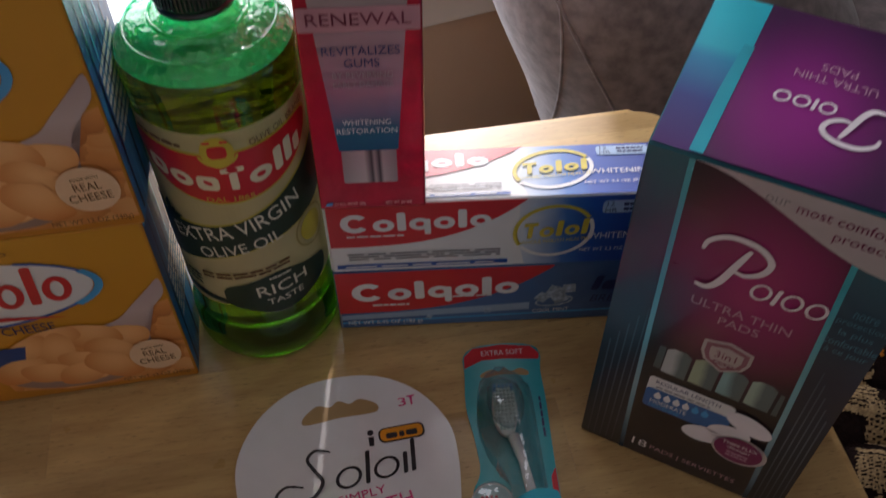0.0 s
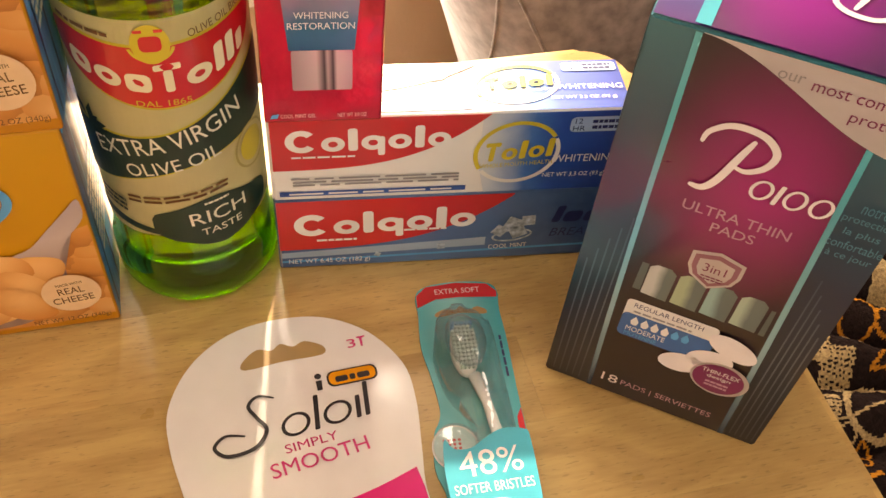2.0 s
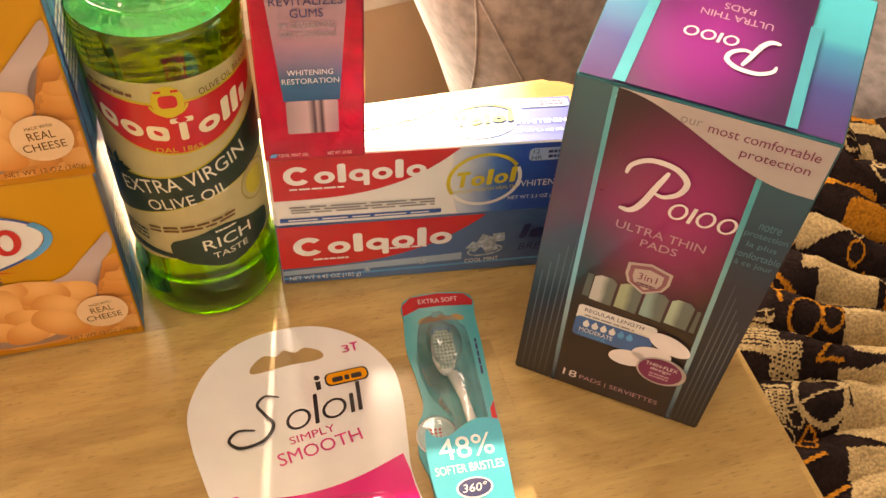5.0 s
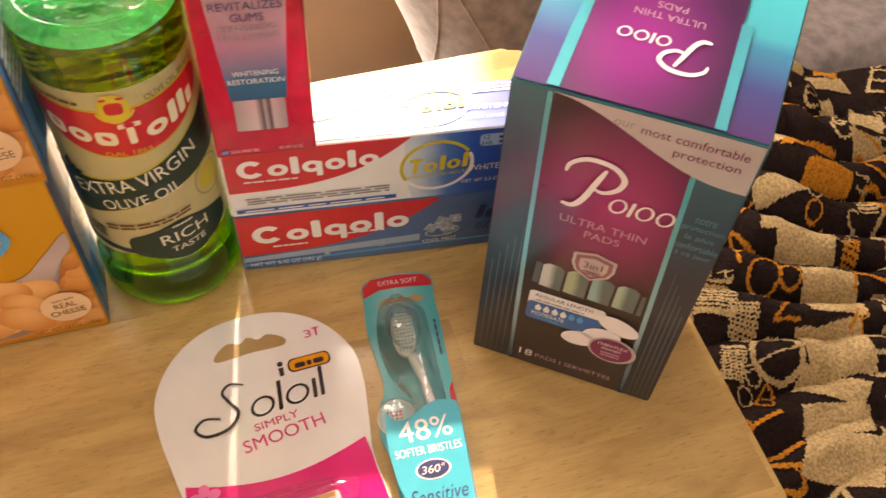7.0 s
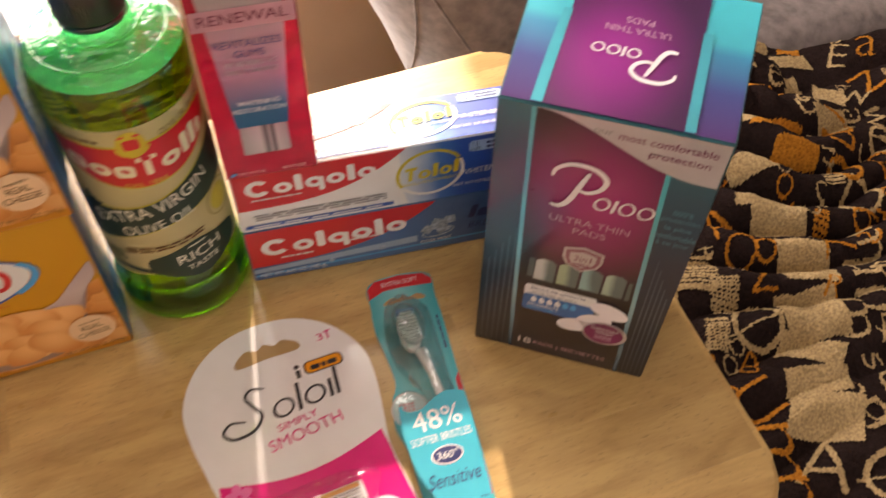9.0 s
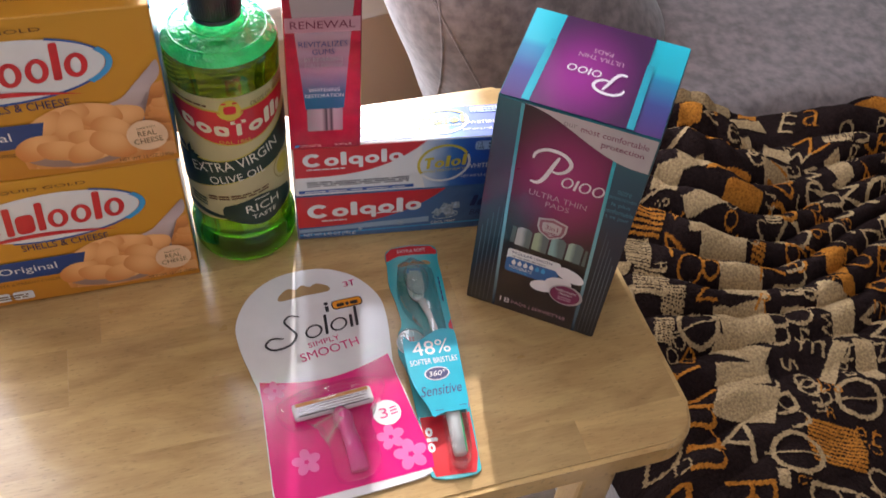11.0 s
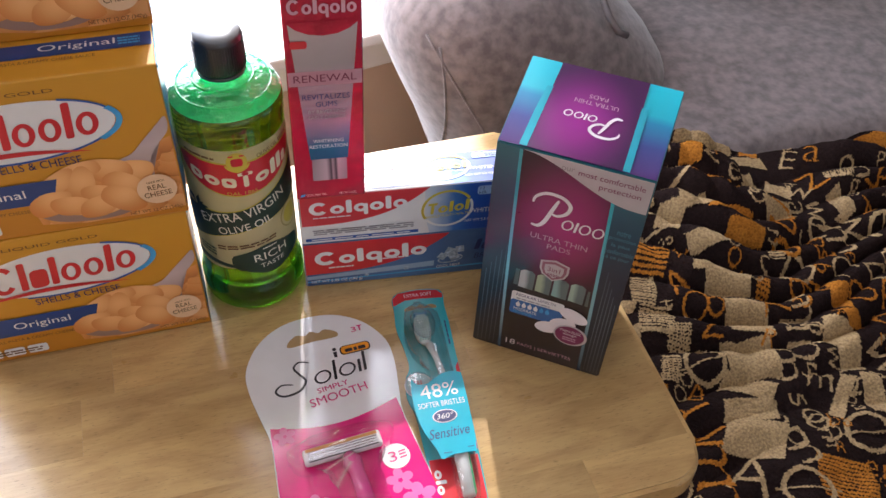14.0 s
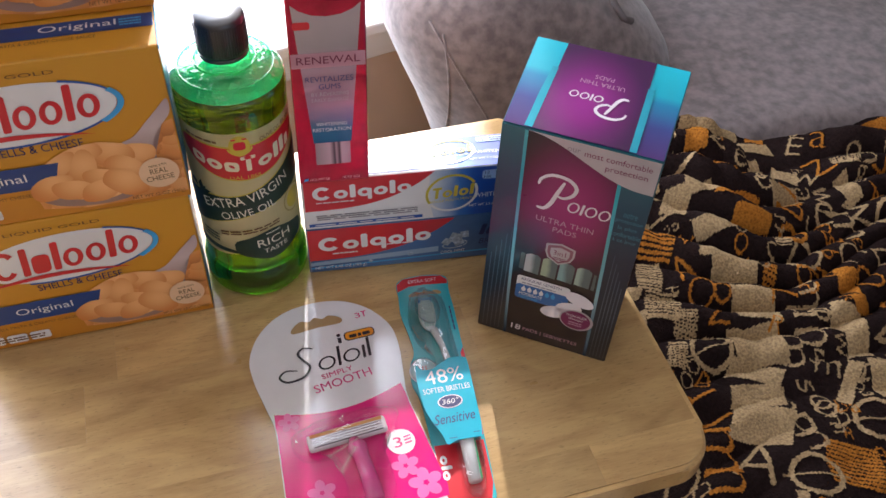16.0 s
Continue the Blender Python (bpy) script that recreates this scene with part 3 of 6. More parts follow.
# ---- the couch ----
suede = mat("grey_suede", (0.17, 0.138, 0.132), 0.88, vary=0.3, scale=70, bump=0.5, bump_scale=70, spread=0.16, spec=0.12)
suede.node_tree.nodes["Principled BSDF"].inputs["Sheen Weight"].default_value = 0.5
piping_mat = mat("grey_piping", (0.1, 0.085, 0.085), 0.8, vary=0.2)


def cushion_bm(x0, x1, y0, y1, z0, z1, r, puff=0.01, seed=0, n=5):
    """A soft upholstered block: rounded, subdivided and slightly uneven."""
    bm = box_bm(x0, x1, y0, y1, z0, z1, r, 8)
    bmesh.ops.subdivide_edges(bm, edges=[e for e in bm.edges if e.calc_length() > 0.07], cuts=n, use_grid_fill=True)
    for v in bm.verts:
        k = noise.noise(v.co * 6 + Vector((seed, 0, 0)))
        v.co += Vector((0.5 * noise.noise(v.co * 5 + Vector((0, seed, 3))), 0.5 * k, k)) * puff
    return bm


def tuck_under(bm):
    """The end of the arm draws in towards its foot, and its crown slopes down to the seat."""
    for v in bm.verts:
        v.co.x += 0.36 * max(0.0, 0.62 - v.co.z) * max(0.0, 1 - (v.co.x - 0.14) / 0.2)
        v.co.z -= 1.3 * max(0.0, v.co.x - 0.27) ** 1.6 * max(0.0, min(1.0, (v.co.z - 0.3) / 0.3))
    return bm


couch = thing("couch", pose(0, 0, 0, 0, 0, 7.3), "grey suede upholstered couch beside the window", "couch")
arm_bm = tuck_under(cushion_bm(0.148, 0.6, 0.275, 0.6, 0.08, 0.67, 0.125, 0.024, 1, 9))
arm_skin = BVHTree.FromBMesh(arm_bm)
arm = part("arm", arm_bm, suede, couch, "puffy rounded suede arm", True)
part("seat", cushion_bm(0.44, 1.7, 0.16, 0.56, 0.08, 0.492, 0.05, 0.014, 2, 7), suede, couch, smooth=True)
part("backrest", cushion_bm(0.475, 1.7, 0.545, 0.72, 0.1, 0.86, 0.07, 0.02, 4, 7), suede, couch, smooth=True)
part("chaise", cushion_bm(0.285, 1.7, -0.75, 0.262, 0.08, 0.443, 0.05, 0.01, 3), suede, couch, smooth=True)


def tube_bm(pts, r, n=8):
    bm = bmesh.new()
    rings = []
    for i, p in enumerate(pts):
        d = (Vector(pts[min(i + 1, len(pts) - 1)]) - Vector(pts[max(i - 1, 0)])).normalized()
        a = d.cross(Vector((0.3, 0.2, 1))).normalized()
        b = d.cross(a)
        rr = r[i] if isinstance(r, (list, tuple)) else r
        rings.append([bm.verts.new(Vector(p) + (a * math.cos(2 * math.pi * k / n) + b * math.sin(2 * math.pi * k / n)) * rr) for k in range(n)])
    for a, b in zip(rings, rings[1:]):
        for k in range(n):
            bm.faces.new((a[k], a[(k + 1) % n], b[(k + 1) % n], b[k]))
    bm.faces.new(rings[0][::-1])
    bm.faces.new(rings[-1])
    return bm


for ends in (((0.212, 0.6), (0.236, 0.36)), ((0.2, 0.61), (0.3, 0.42))):
    seam = []
    for k in range(15):
        x, z = (ends[0][i] + (ends[1][i] - ends[0][i]) * k / 14 for i in (0, 1))
        spot = arm_skin.ray_cast(Vector((x, 0, z)), Vector((0, 1, 0)))[0]
        if spot:
            seam.append(spot + Vector((0, -0.0004, 0)))
    part("seam", tube_bm(seam, 0.0016, 8), suede, arm, "raised stitched seam", True)
cord = thing("cord", pose(0, 0, 0, 0, 0, 7.3), "grey cord lying down over the couch arm", "cord")
part("strand", tube_bm([(0.438, 0.46, 0.607), (0.433, 0.41, 0.611), (0.428, 0.36, 0.609), (0.426, 0.325, 0.598), (0.433, 0.308, 0.586), (0.445, 0.308, 0.58)], 0.0042, 10), piping_mat, cord, smooth=True)

# ---- the blanket ----
BX0, BX1, BY0, BY1 = 0.262, 0.86, -0.46, 0.186


def far_edge(x):
    return BY1 - 0.24 * max(0.0, x - 0.45) + 0.008 * math.sin(x * 30)


def fold(x, y):
    """Height of the crumpled blanket over the seat."""
    n = lambda a, b, c: noise.noise(Vector((x * a, y * b, c)))
    turn = -0.3 + 0.8 * min(1, max(0, (y + 0.12) / 0.2))
    s = (y + 0.06 * n(3.1, 3.1, 4)) * math.cos(turn * 0.6) + (x - 0.4) * math.sin(turn * 0.6)
    crowd = min(1, max(0.24, (y + 0.25) / 0.3))
    h = 0.031 * crowd * abs(math.sin(s * 84 + 7.5 * n(4.2, 4.8, 1))) ** 0.8 * (0.62 + 1.0 * n(8, 6, 9))
    h += 0.013 * max(0.0, 0.25 + n(5, 6, 3)) * abs(math.sin((0.75 * x + 0.5 * y) * 95 + 6 * n(6, 6, 12)))
    h += 0.014 * n(9, 12, 7) + 0.006 * n(22, 30, 2) + 0.0016 * n(80, 80, 5)
    base = 0.454 + 0.034 * min(1, max(0, (y + 0.14) / 0.22))
    edge = min(1, max(0, (x - BX0) / 0.06))
    return base + h - 0.09 * (1 - edge) ** 2


plush = mat("dark_brown_plush", (0.015, 0.0085, 0.0075), 0.95, vary=0.4, scale=300, bump=1.0, bump_scale=480, spec=0.06)
cream = mat("cream_plush", (0.345, 0.238, 0.122), 0.95, vary=0.3, scale=420, bump=1.0, bump_scale=480, spec=0.06, spread=0.16)
amber = mat("amber_plush", (0.36, 0.135, 0.018), 0.95, vary=0.32, scale=420, bump=1.0, bump_scale=480, spec=0.06, spread=0.16)
blanket = thing("throw_blanket", pose(0.004, -0.007, 0.013, 0, 0, 7.3), "crumpled dark brown plush throw with cream and orange letters", "blanket")
NX, NY = 480, 520
cloth_x = np.linspace(BX0, BX1, NX + 1)
cloth_far = np.array([far_edge(x) for x in cloth_x])
cloth_y = BY0 + (cloth_far - BY0)[None, :] * np.linspace(0, 1, NY + 1)[:, None]
cloth_z = np.array([[fold(x, y) for x, y in zip(cloth_x, row)] for row in cloth_y.tolist()])
cloth_s = cloth_y - BY0  # the way from the near hem
DOT = 0.0007
weave = np.zeros((int(cloth_s.max() / DOT) + 2, int((BX1 - BX0) / DOT) + 2), dtype=np.uint8)


def along(x, y):
    i = int(np.clip((x - BX0) / (BX1 - BX0) * NX, 0, NX))
    j = int(np.clip((y - BY0) / (cloth_far[i] - BY0) * NY, 0, NY))
    return cloth_s[j, i]


def weave_in(src, x, y, h, rot, colour):
    """Weave a flat letter or patch into the cloth: src is a mesh or an outline, h its height."""
    if isinstance(src, list):
        co, tris = np.array(src), [(0, k, k + 1) for k in range(1, len(src) - 1)]
    else:
        src.calc_loop_triangles()
        co, tris = np.array([v.co[:2] for v in src.vertices]), [tuple(t.vertices) for t in src.loop_triangles]
    lo, hi = co.min(axis=0), co.max(axis=0)
    co = (co - (lo + hi) / 2) * (h / (hi[1] - lo[1]))
    c, q = math.cos(radians(rot)), math.sin(radians(rot))
    px = (x + c * co[:, 0] - q * co[:, 1] - BX0) / DOT
    py = (along(x, y) + q * co[:, 0] + c * co[:, 1]) / DOT
    for t in tris:
        ax, ay = px[list(t)], py[list(t)]
        x0, x1, y0, y1 = max(0, int(ax.min())), min(weave.shape[1], int(ax.max()) + 2), max(0, int(ay.min())), min(weave.shape[0], int(ay.max()) + 2)
        if x0 >= x1 or y0 >= y1:
            continue
        gx, gy = np.meshgrid(np.arange(x0, x1), np.arange(y0, y1))
        d = [(ax[(k + 1) % 3] - ax[k]) * (gy - ay[k]) - (ay[(k + 1) % 3] - ay[k]) * (gx - ax[k]) for k in range(3)]
        inside = ((d[0] >= 0) & (d[1] >= 0) & (d[2] >= 0)) | ((d[0] <= 0) & (d[1] <= 0) & (d[2] <= 0))
        weave[y0:y1, x0:x1][inside] = colour


glyphs = {}


def letter(g, x, y, h, rot, colour):
    if g not in glyphs:
        glyphs[g] = text_mesh(g, 0.12, 0.014)
    weave_in(glyphs[g], x, y, h, rot, colour)


def patch(x, y, w, h, rot, colour, skew=0.0):
    weave_in([(-w / 2 + skew * h, h / 2), (-w / 2, -h / 2), (w / 2, -h / 2), (w / 2 + skew * h, h / 2)], x, y, h, rot, colour)


CREAM_LETTERS = [("\u00d8", 0.359, -0.087, 0.041, -39), ("A", 0.347, -0.200, 0.040, -32), ("un", 0.464, -0.085, 0.025, -99), ("S", 0.468, -0.003, 0.021, -14), ("D", 0.501, -0.016, 0.034, -39), ("n", 0.479, -0.087, 0.025, -104), ("son", 0.439, -0.163, 0.019, -79), ("m", 0.406, -0.189, 0.026, -79), ("\u00d8", 0.479, -0.192, 0.044, -54), ("\u00d8", 0.389, -0.230, 0.044, -64), ("e", 0.556, 0.036, 0.026, -24), ("C", 0.552, -0.022, 0.028, -54), ("o", 0.439, -0.169, 0.019, -44), ("us", 0.506, 0.093, 0.019, -104), ("O", 0.444, 0.025, 0.013, -44), ("s", 0.458, -0.118, 0.017, -44), ("w", 0.595, 0.031, 0.025, -84), ("Q", 0.596, -0.008, 0.025, -54), ("m", 0.438, -0.105, 0.021, -104), ("p", 0.582, 0.157, 0.019, -24)]
AMBER_LETTERS = [("O", 0.379, -0.025, 0.026, -24), ("N", 0.379, -0.055, 0.022, -94), ("A", 0.371, 0.004, 0.028, 16), ("B", 0.341, -0.112, 0.019, -44), ("U", 0.329, -0.143, 0.034, -74), ("m", 0.321, -0.180, 0.030, -104), ("n", 0.314, -0.209, 0.030, -109), ("a", 0.600, 0.130, 0.022, -24), ("A", 0.626, 0.043, 0.020, -109), ("R", 0.640, 0.065, 0.017, -109)]
BLOCKS = [(0.506, 0.191, 0.032, 0.021, 0), (0.527, 0.139, 0.037, 0.020, 0), (0.394, 0.076, 0.027, 0.035, 0), (0.419, 0.037, 0.041, 0.018, 0), (0.421, -0.010, 0.046, 0.031, 0), (0.425, -0.053, 0.044, 0.035, 0), (0.408, -0.093, 0.051, 0.040, 0), (0.392, -0.118, 0.051, 0.022, 0), (0.382, -0.142, 0.054, 0.023, 0), (0.371, -0.170, 0.056, 0.040, 0), (0.538, 0.092, 0.029, 0.020, 0), (0.476, -0.151, 0.014, 0.046, 0), (0.505, -0.094, 0.034, 0.030, 0), (0.504, -0.119, 0.025, 0.022, 0), (0.509, -0.158, 0.020, 0.041, 0), (0.522, 0.064, 0.034, 0.020, 0), (0.540, 0.171, 0.020, 0.024, 1), (0.463, 0.116, 0.044, 0.023, 1), (0.462, 0.067, 0.049, 0.022, 1), (0.465, 0.037, 0.041, 0.017, 1), (0.683, 0.126, 0.044, 0.018, 1), (0.529, -0.052, 0.022, 0.028, 1), (0.528, -0.080, 0.020, 0.018, 1), (0.453, 0.151, 0.024, 0.020, 1)]
HATCHED = [(0.336, 0.008, 0.027, 0.051, 0), (0.332, -0.031, 0.035, 0.048, 0), (0.345, -0.058, 0.024, 0.035, 0), (0.324, -0.084, 0.020, 0.038, 0), (0.431, -0.230, 0.057, 0.061, 1), (0.455, -0.026, 0.015, 0.030, 1), (0.610, 0.090, 0.030, 0.018, 0)]
lr = random.Random(11)
used = []
for x, y, w, h, k in BLOCKS:
    patch(x, y, w, h, -20 + 14 * math.sin(x * 40 + y * 90), k + 1, 0.25 * math.sin(x * 70))
    used.append((x, y, w * 0.5))
for x, y, w, h, k in HATCHED:
    for q in range(11):
        o = (q - 5) * h / 11
        patch(x + 0.3 * o, y + 0.7 * o, w * (1 - 0.02 * abs(q - 5)), h / 20, -24, k + 1)
    used.append((x, y, w * 0.55))
for k, group in ((1, CREAM_LETTERS), (2, AMBER_LETTERS)):
    for g, x, y, h, rot in group:
        letter(g, x, y, h, rot, k)
        used.append((x, y, h * 0.55))
scraps = ["S", "a", "O", "N", "e", "T", "b", "D", "m", "A", "Q", "g", "R", "o", "U", "w", "et", "in", "us", "mo", "E", "P", "ba", "on", "L", "V"]
for size, tries in ((0.024, 160), (0.016, 500), (0.0105, 900), (0.0075, 700)):
    for k in range(tries):
        x, y = lr.uniform(BX0 + 0.02, BX1 - 0.02), lr.uniform(BY0 + 0.02, BY1 - 0.01)
        if y > far_edge(x) - 0.008 or any((x - a) ** 2 + (y - b) ** 2 < (size + c) ** 2 * 0.62 for a, b, c in used):
            continue
        used.append((x, y, size))
        colour = 2 if lr.random() < 0.3 else 1
        rot = -24 + (lr.choice((0, -60, -80)) + lr.uniform(-14, 14))
        if size > 0.01 and lr.random() < 0.2:
            w, h = size * lr.uniform(1.5, 2.2), size * lr.uniform(0.9, 1.5)
            if lr.random() < 0.25:
                for q in range(6):
                    o, cr_, sr_ = (q - 2.5) * h / 6, math.cos(radians(rot)), math.sin(radians(rot))
                    patch(x - sr_ * o, y + cr_ * o, w, h / 10, rot, colour)
            else:
                patch(x, y, w, h, rot, colour, lr.uniform(-0.3, 0.3))
        else:
            letter(lr.choice(scraps), x, y, size * 1.7, rot, colour)
# each cell of the cloth takes the colour woven there; coloured pile stands a little proud
mid = lambda a: (a[:-1, :-1] + a[1:, :-1] + a[:-1, 1:] + a[1:, 1:]) / 4
cell_x = np.broadcast_to((cloth_x[:-1] + cloth_x[1:]) / 2, (NY, NX))
cells = weave[(mid(cloth_s) / DOT).astype(int), ((cell_x - BX0) / DOT).astype(int)]
proud = np.zeros((NY + 1, NX + 1))
for dj, di in ((0, 0), (0, 1), (1, 0), (1, 1)):
    proud[dj:NY + dj, di:NX + di] = np.maximum(proud[dj:NY + dj, di:NX + di], (cells > 0) * 0.0011)
pile = np.random.RandomState(4)
cloth_co = np.stack([np.broadcast_to(cloth_x, cloth_y.shape) + pile.uniform(-0.0003, 0.0003, cloth_y.shape), cloth_y + pile.uniform(-0.0003, 0.0003, cloth_y.shape), cloth_z + proud + pile.uniform(-0.0004, 0.0004, cloth_y.shape)], axis=-1).reshape(-1, 3)
ids = np.arange((NY + 1) * (NX + 1)).reshape(NY + 1, NX + 1)
quads = np.stack([ids[:-1, :-1], ids[:-1, 1:], ids[1:, 1:], ids[1:, :-1]], axis=-1).reshape(-1, 4)
for k, (name, material, label) in enumerate((("cloth", plush, ""), ("cream_letters", cream, "woven cream letters and patches"), ("orange_letters", amber, "woven orange letters and patches"))):
    chosen = quads[cells.reshape(-1) == k]
    kept, again = np.unique(chosen, return_inverse=True)
    co, faces = cloth_co[kept].tolist(), again.reshape(-1, 4).tolist()
    if k == 0:  # a turned-down hem closes the edge of the cloth
        rim = np.concatenate([ids[0, :], ids[1:, -1], ids[-1, -2::-1], ids[-2:0:-1, 0]])
        top = len(co)
        co += cloth_co[rim].tolist() + (cloth_co[rim] - np.array((0, 0, 0.014))).tolist()
        n = len(rim)
        faces += [(top + i, top + n + i, top + n + (i + 1) % n, top + (i + 1) % n) for i in range(n)]
    me = bpy.data.meshes.new(name)
    me.from_pydata(co, [], faces)
    me.materials.append(material)
    me.shade_smooth()
    ob = new(name, me)
    ob.parent = blanket
    if k:
        tagged(ob, label, kind="stuff")

# ---- the cartons ----
CARTON = mat("carton_board", (0.6, 0.58, 0.55), 0.5)


def carton(name, m, w, d, h, body, label, category="box", group="", bevel=0.0012):
    """A folded carton: front in the plane y = 0, its left front bottom corner at the origin, with closed end flaps."""
    ob = thing(name, m, label, category, group)
    part("body", box_bm(0, w, 0, d, 0, h, bevel, 2), body, ob)
    return ob, Face(ob, (0, 0, 0), (1, 0, 0), (0, 0, 1)), Face(ob, (0, 0, h), (1, 0, 0), (0, 1, 0)), Face(ob, (w, 0, 0), (0, 1, 0), (0, 0, 1))


def proportion(ob, sx, sz):
    """Bring a finished carton and its print to its true width and height."""
    for child in ob.children:
        child.data.transform(Matrix.Diagonal((sx, 1, sz, 1)))


# ---- toothpaste cartons ----
steel = ramp_mat("steel_blue_print", [(0.0, (0.014, 0.05, 0.17)), (0.45, (0.07, 0.17, 0.36)), (0.75, (0.06, 0.145, 0.32)), (1.0, (0.02, 0.06, 0.19))], 0, 0.0, 0.205, wobble=0.25)
max_box, mxf, mxt, mxr = carton("toothpaste_box", pose(0, 0, TZ + 0.0005), 0.205, 0.04, 0.0505, steel, "steel-blue and red toothpaste carton lying on the table", group="toothpaste cartons")
H = 0.0505
mxf.band("stripe", frange(0.0015, 0.11, 20), lambda x: 0.008 + 0.03 * x, lambda x: 0.012 + 0.05 * x, mat("pale_steel_print", (0.3, 0.42, 0.55), 0.35, coat=0.3), 1)
mxf.band("stripe", frange(0.0015, 0.2, 20), lambda x: 0.0045 + 0.02 * x, lambda x: 0.006 + 0.02 * x, SKYBLUE, 1)
mxf.band("red_field", frange(0.001, 0.122, 28), lambda x: 0.0145 + 0.034 * (x / 0.122) ** 3.2, lambda x: H - 0.0012, RED, 2, "red field with a curved lower edge")
mxf.mark("Colpolo", 0.056, 0.0335, 0.094, 0.0155, WHITE, 3, 1.5, label="white wordmark as plain shapes")
mxf.bars(0.03, 0.0215, 0.022, 0.0026, 1, WHITE, 4)
mxf.bars(0.075, 0.0265, 0.026, 0.0024, 1, WHITE, 4)
mxf.words("NET WT 6.45 OZ (182 g)", 0.0265, 0.0055, 0.043, 0.0044, WHITE, 4)
ice = mat("ice_print", (0.4, 0.5, 0.6), 0.25, vary=0.5, scale=300)
for cx, cy, s, r in ((0.124, 0.027, 0.006, 20), (0.132, 0.029, 0.005, 50), (0.117, 0.022, 0.005, 10), (0.127, 0.021, 0.006, 70), (0.052, 0.0085, 0.0022, 20), (0.086, 0.0125, 0.003, 50)):
    mxf.fill("ice_cube", [(cx + s * math.cos(radians(r + 90 * k)), cy + s * math.sin(radians(r + 90 * k))) for k in range(4)], ice, 3)
mxf.ring("mint_ring", 0.124, 0.0185, 0.011, 0.0045, 0.0012, ice, 4, 8)
mxf.words("COOL MINT", 0.1225, 0.0105, 0.021, 0.0032, WHITE, 4, 2)
mxf.mark("lxxTix", 0.173, 0.033, 0.055, 0.012, NAVY, 4, 0, 0.25, label="dark wordmark as plain shapes")
mxf.words("BREATH", 0.16, 0.0195, 0.031, 0.006, NAVY, 4, 0, 0.25)
mxf.fill("flap_seam", [(0.0008, 0.001), (0.0016, 0.001), (0.0016, H - 0.001), (0.0008, H - 0.001)], GREY, 1)

tot_box, ttf, ttt, ttr = carton("toothpaste_box", pose(0.0005, -0.0005, TZ + 0.0535), 0.172, 0.037, 0.0515, WHITE, "white, red and blue toothpaste carton lying on another", group="toothpaste cartons")
H = 0.0515
blue_run = ramp_mat("blue_run_print", [(0.0, (0.78, 0.77, 0.76)), (0.2, (0.46, 0.56, 0.7)), (0.42, (0.04, 0.18, 0.52)), (0.6, (0.013, 0.085, 0.42)), (1.0, (0.01, 0.045, 0.28))], 0, 0.098, 0.172, wobble=0.12)
for fc, hh in ((ttf, 0.0515), (ttt, 0.037)):
    k = hh / 0.0515
    fc.band("blue_field", frange(0.1, 0.1715, 16), lambda x: 0.0008 * k if x > 0.104 else 0.02 * k, lambda x: hh - 0.0008, blue_run, 1, "blue field fading into white")
    fc.band("red_field", frange(0.001, 0.104, 26), lambda x: (0.02 + 0.031 * (x / 0.104) ** 3.2) * k, lambda x: hh - 0.0006, RED, 2, "red field with a curved lower edge")
    fc.mark("Colpolo", 0.0465, 0.0385 * k, 0.078, 0.0135 * k, WHITE, 3, 1.0, label="white wordmark as plain shapes")
    fc.ring("ring", 0.1185, 0.0265 * k, 0.0215, 0.0195 * k, 0.0022, GOLD, 3, 10, 20, 200)
    fc.ring("ring", 0.1185, 0.0265 * k, 0.0215, 0.0195 * k, 0.0022, WHITE, 3, 10, 205, 375)
    fc.mark("Tolol", 0.1195, 0.0285 * k, 0.034, 0.0115 * k, GOLD, 4, 4, 0.15, label="yellow wordmark as plain shapes")
    fc.words("WHOLE MOUTH HEALTH", 0.119, 0.0195 * k, 0.036, 0.0026 * k, GOLD, 4, 3)
    fc.words("WHITENING", 0.1535, 0.022 * k, 0.033, 0.0048 * k, WHITE, 4)
    fc.words("NET WT 3.3 OZ (93 g)", 0.1495, 0.011 * k, 0.032, 0.0036 * k, WHITE, 4)
    fc.fill("badge", rrect(0.1425, 0.17, 0.0385 * k, 0.0475 * k, 0.0025 * k), mat("pale_blue_print", (0.35, 0.5, 0.7), 0.35, coat=0.3), 3)
    fc.words("12\nHR", 0.147, 0.043 * k, 0.006, 0.0075 * k, NAVY, 4)
    fc.bars(0.16, 0.043 * k, 0.015, 0.007 * k, 2, NAVY, 4)
    fc.band("blue_rule", frange(0.003, 0.095, 2), lambda x: 0.003 * k, lambda x: 0.0062 * k, BLUE, 2)
    fc.bars(0.049, 0.0046 * k, 0.084, 0.0018 * k, 1, WHITE, 3)
    fc.bars(0.05, 0.0125 * k, 0.082, 0.0062 * k, 3, GREY, 3)
    fc.bars(0.025, 0.0285 * k, 0.03, 0.002 * k, 1, WHITE, 4)
part("end_flap", box_bm(-0.0006, 0.0, 0.001, 0.036, 0.001, 0.05), WHITE, tot_box, "white end flap")

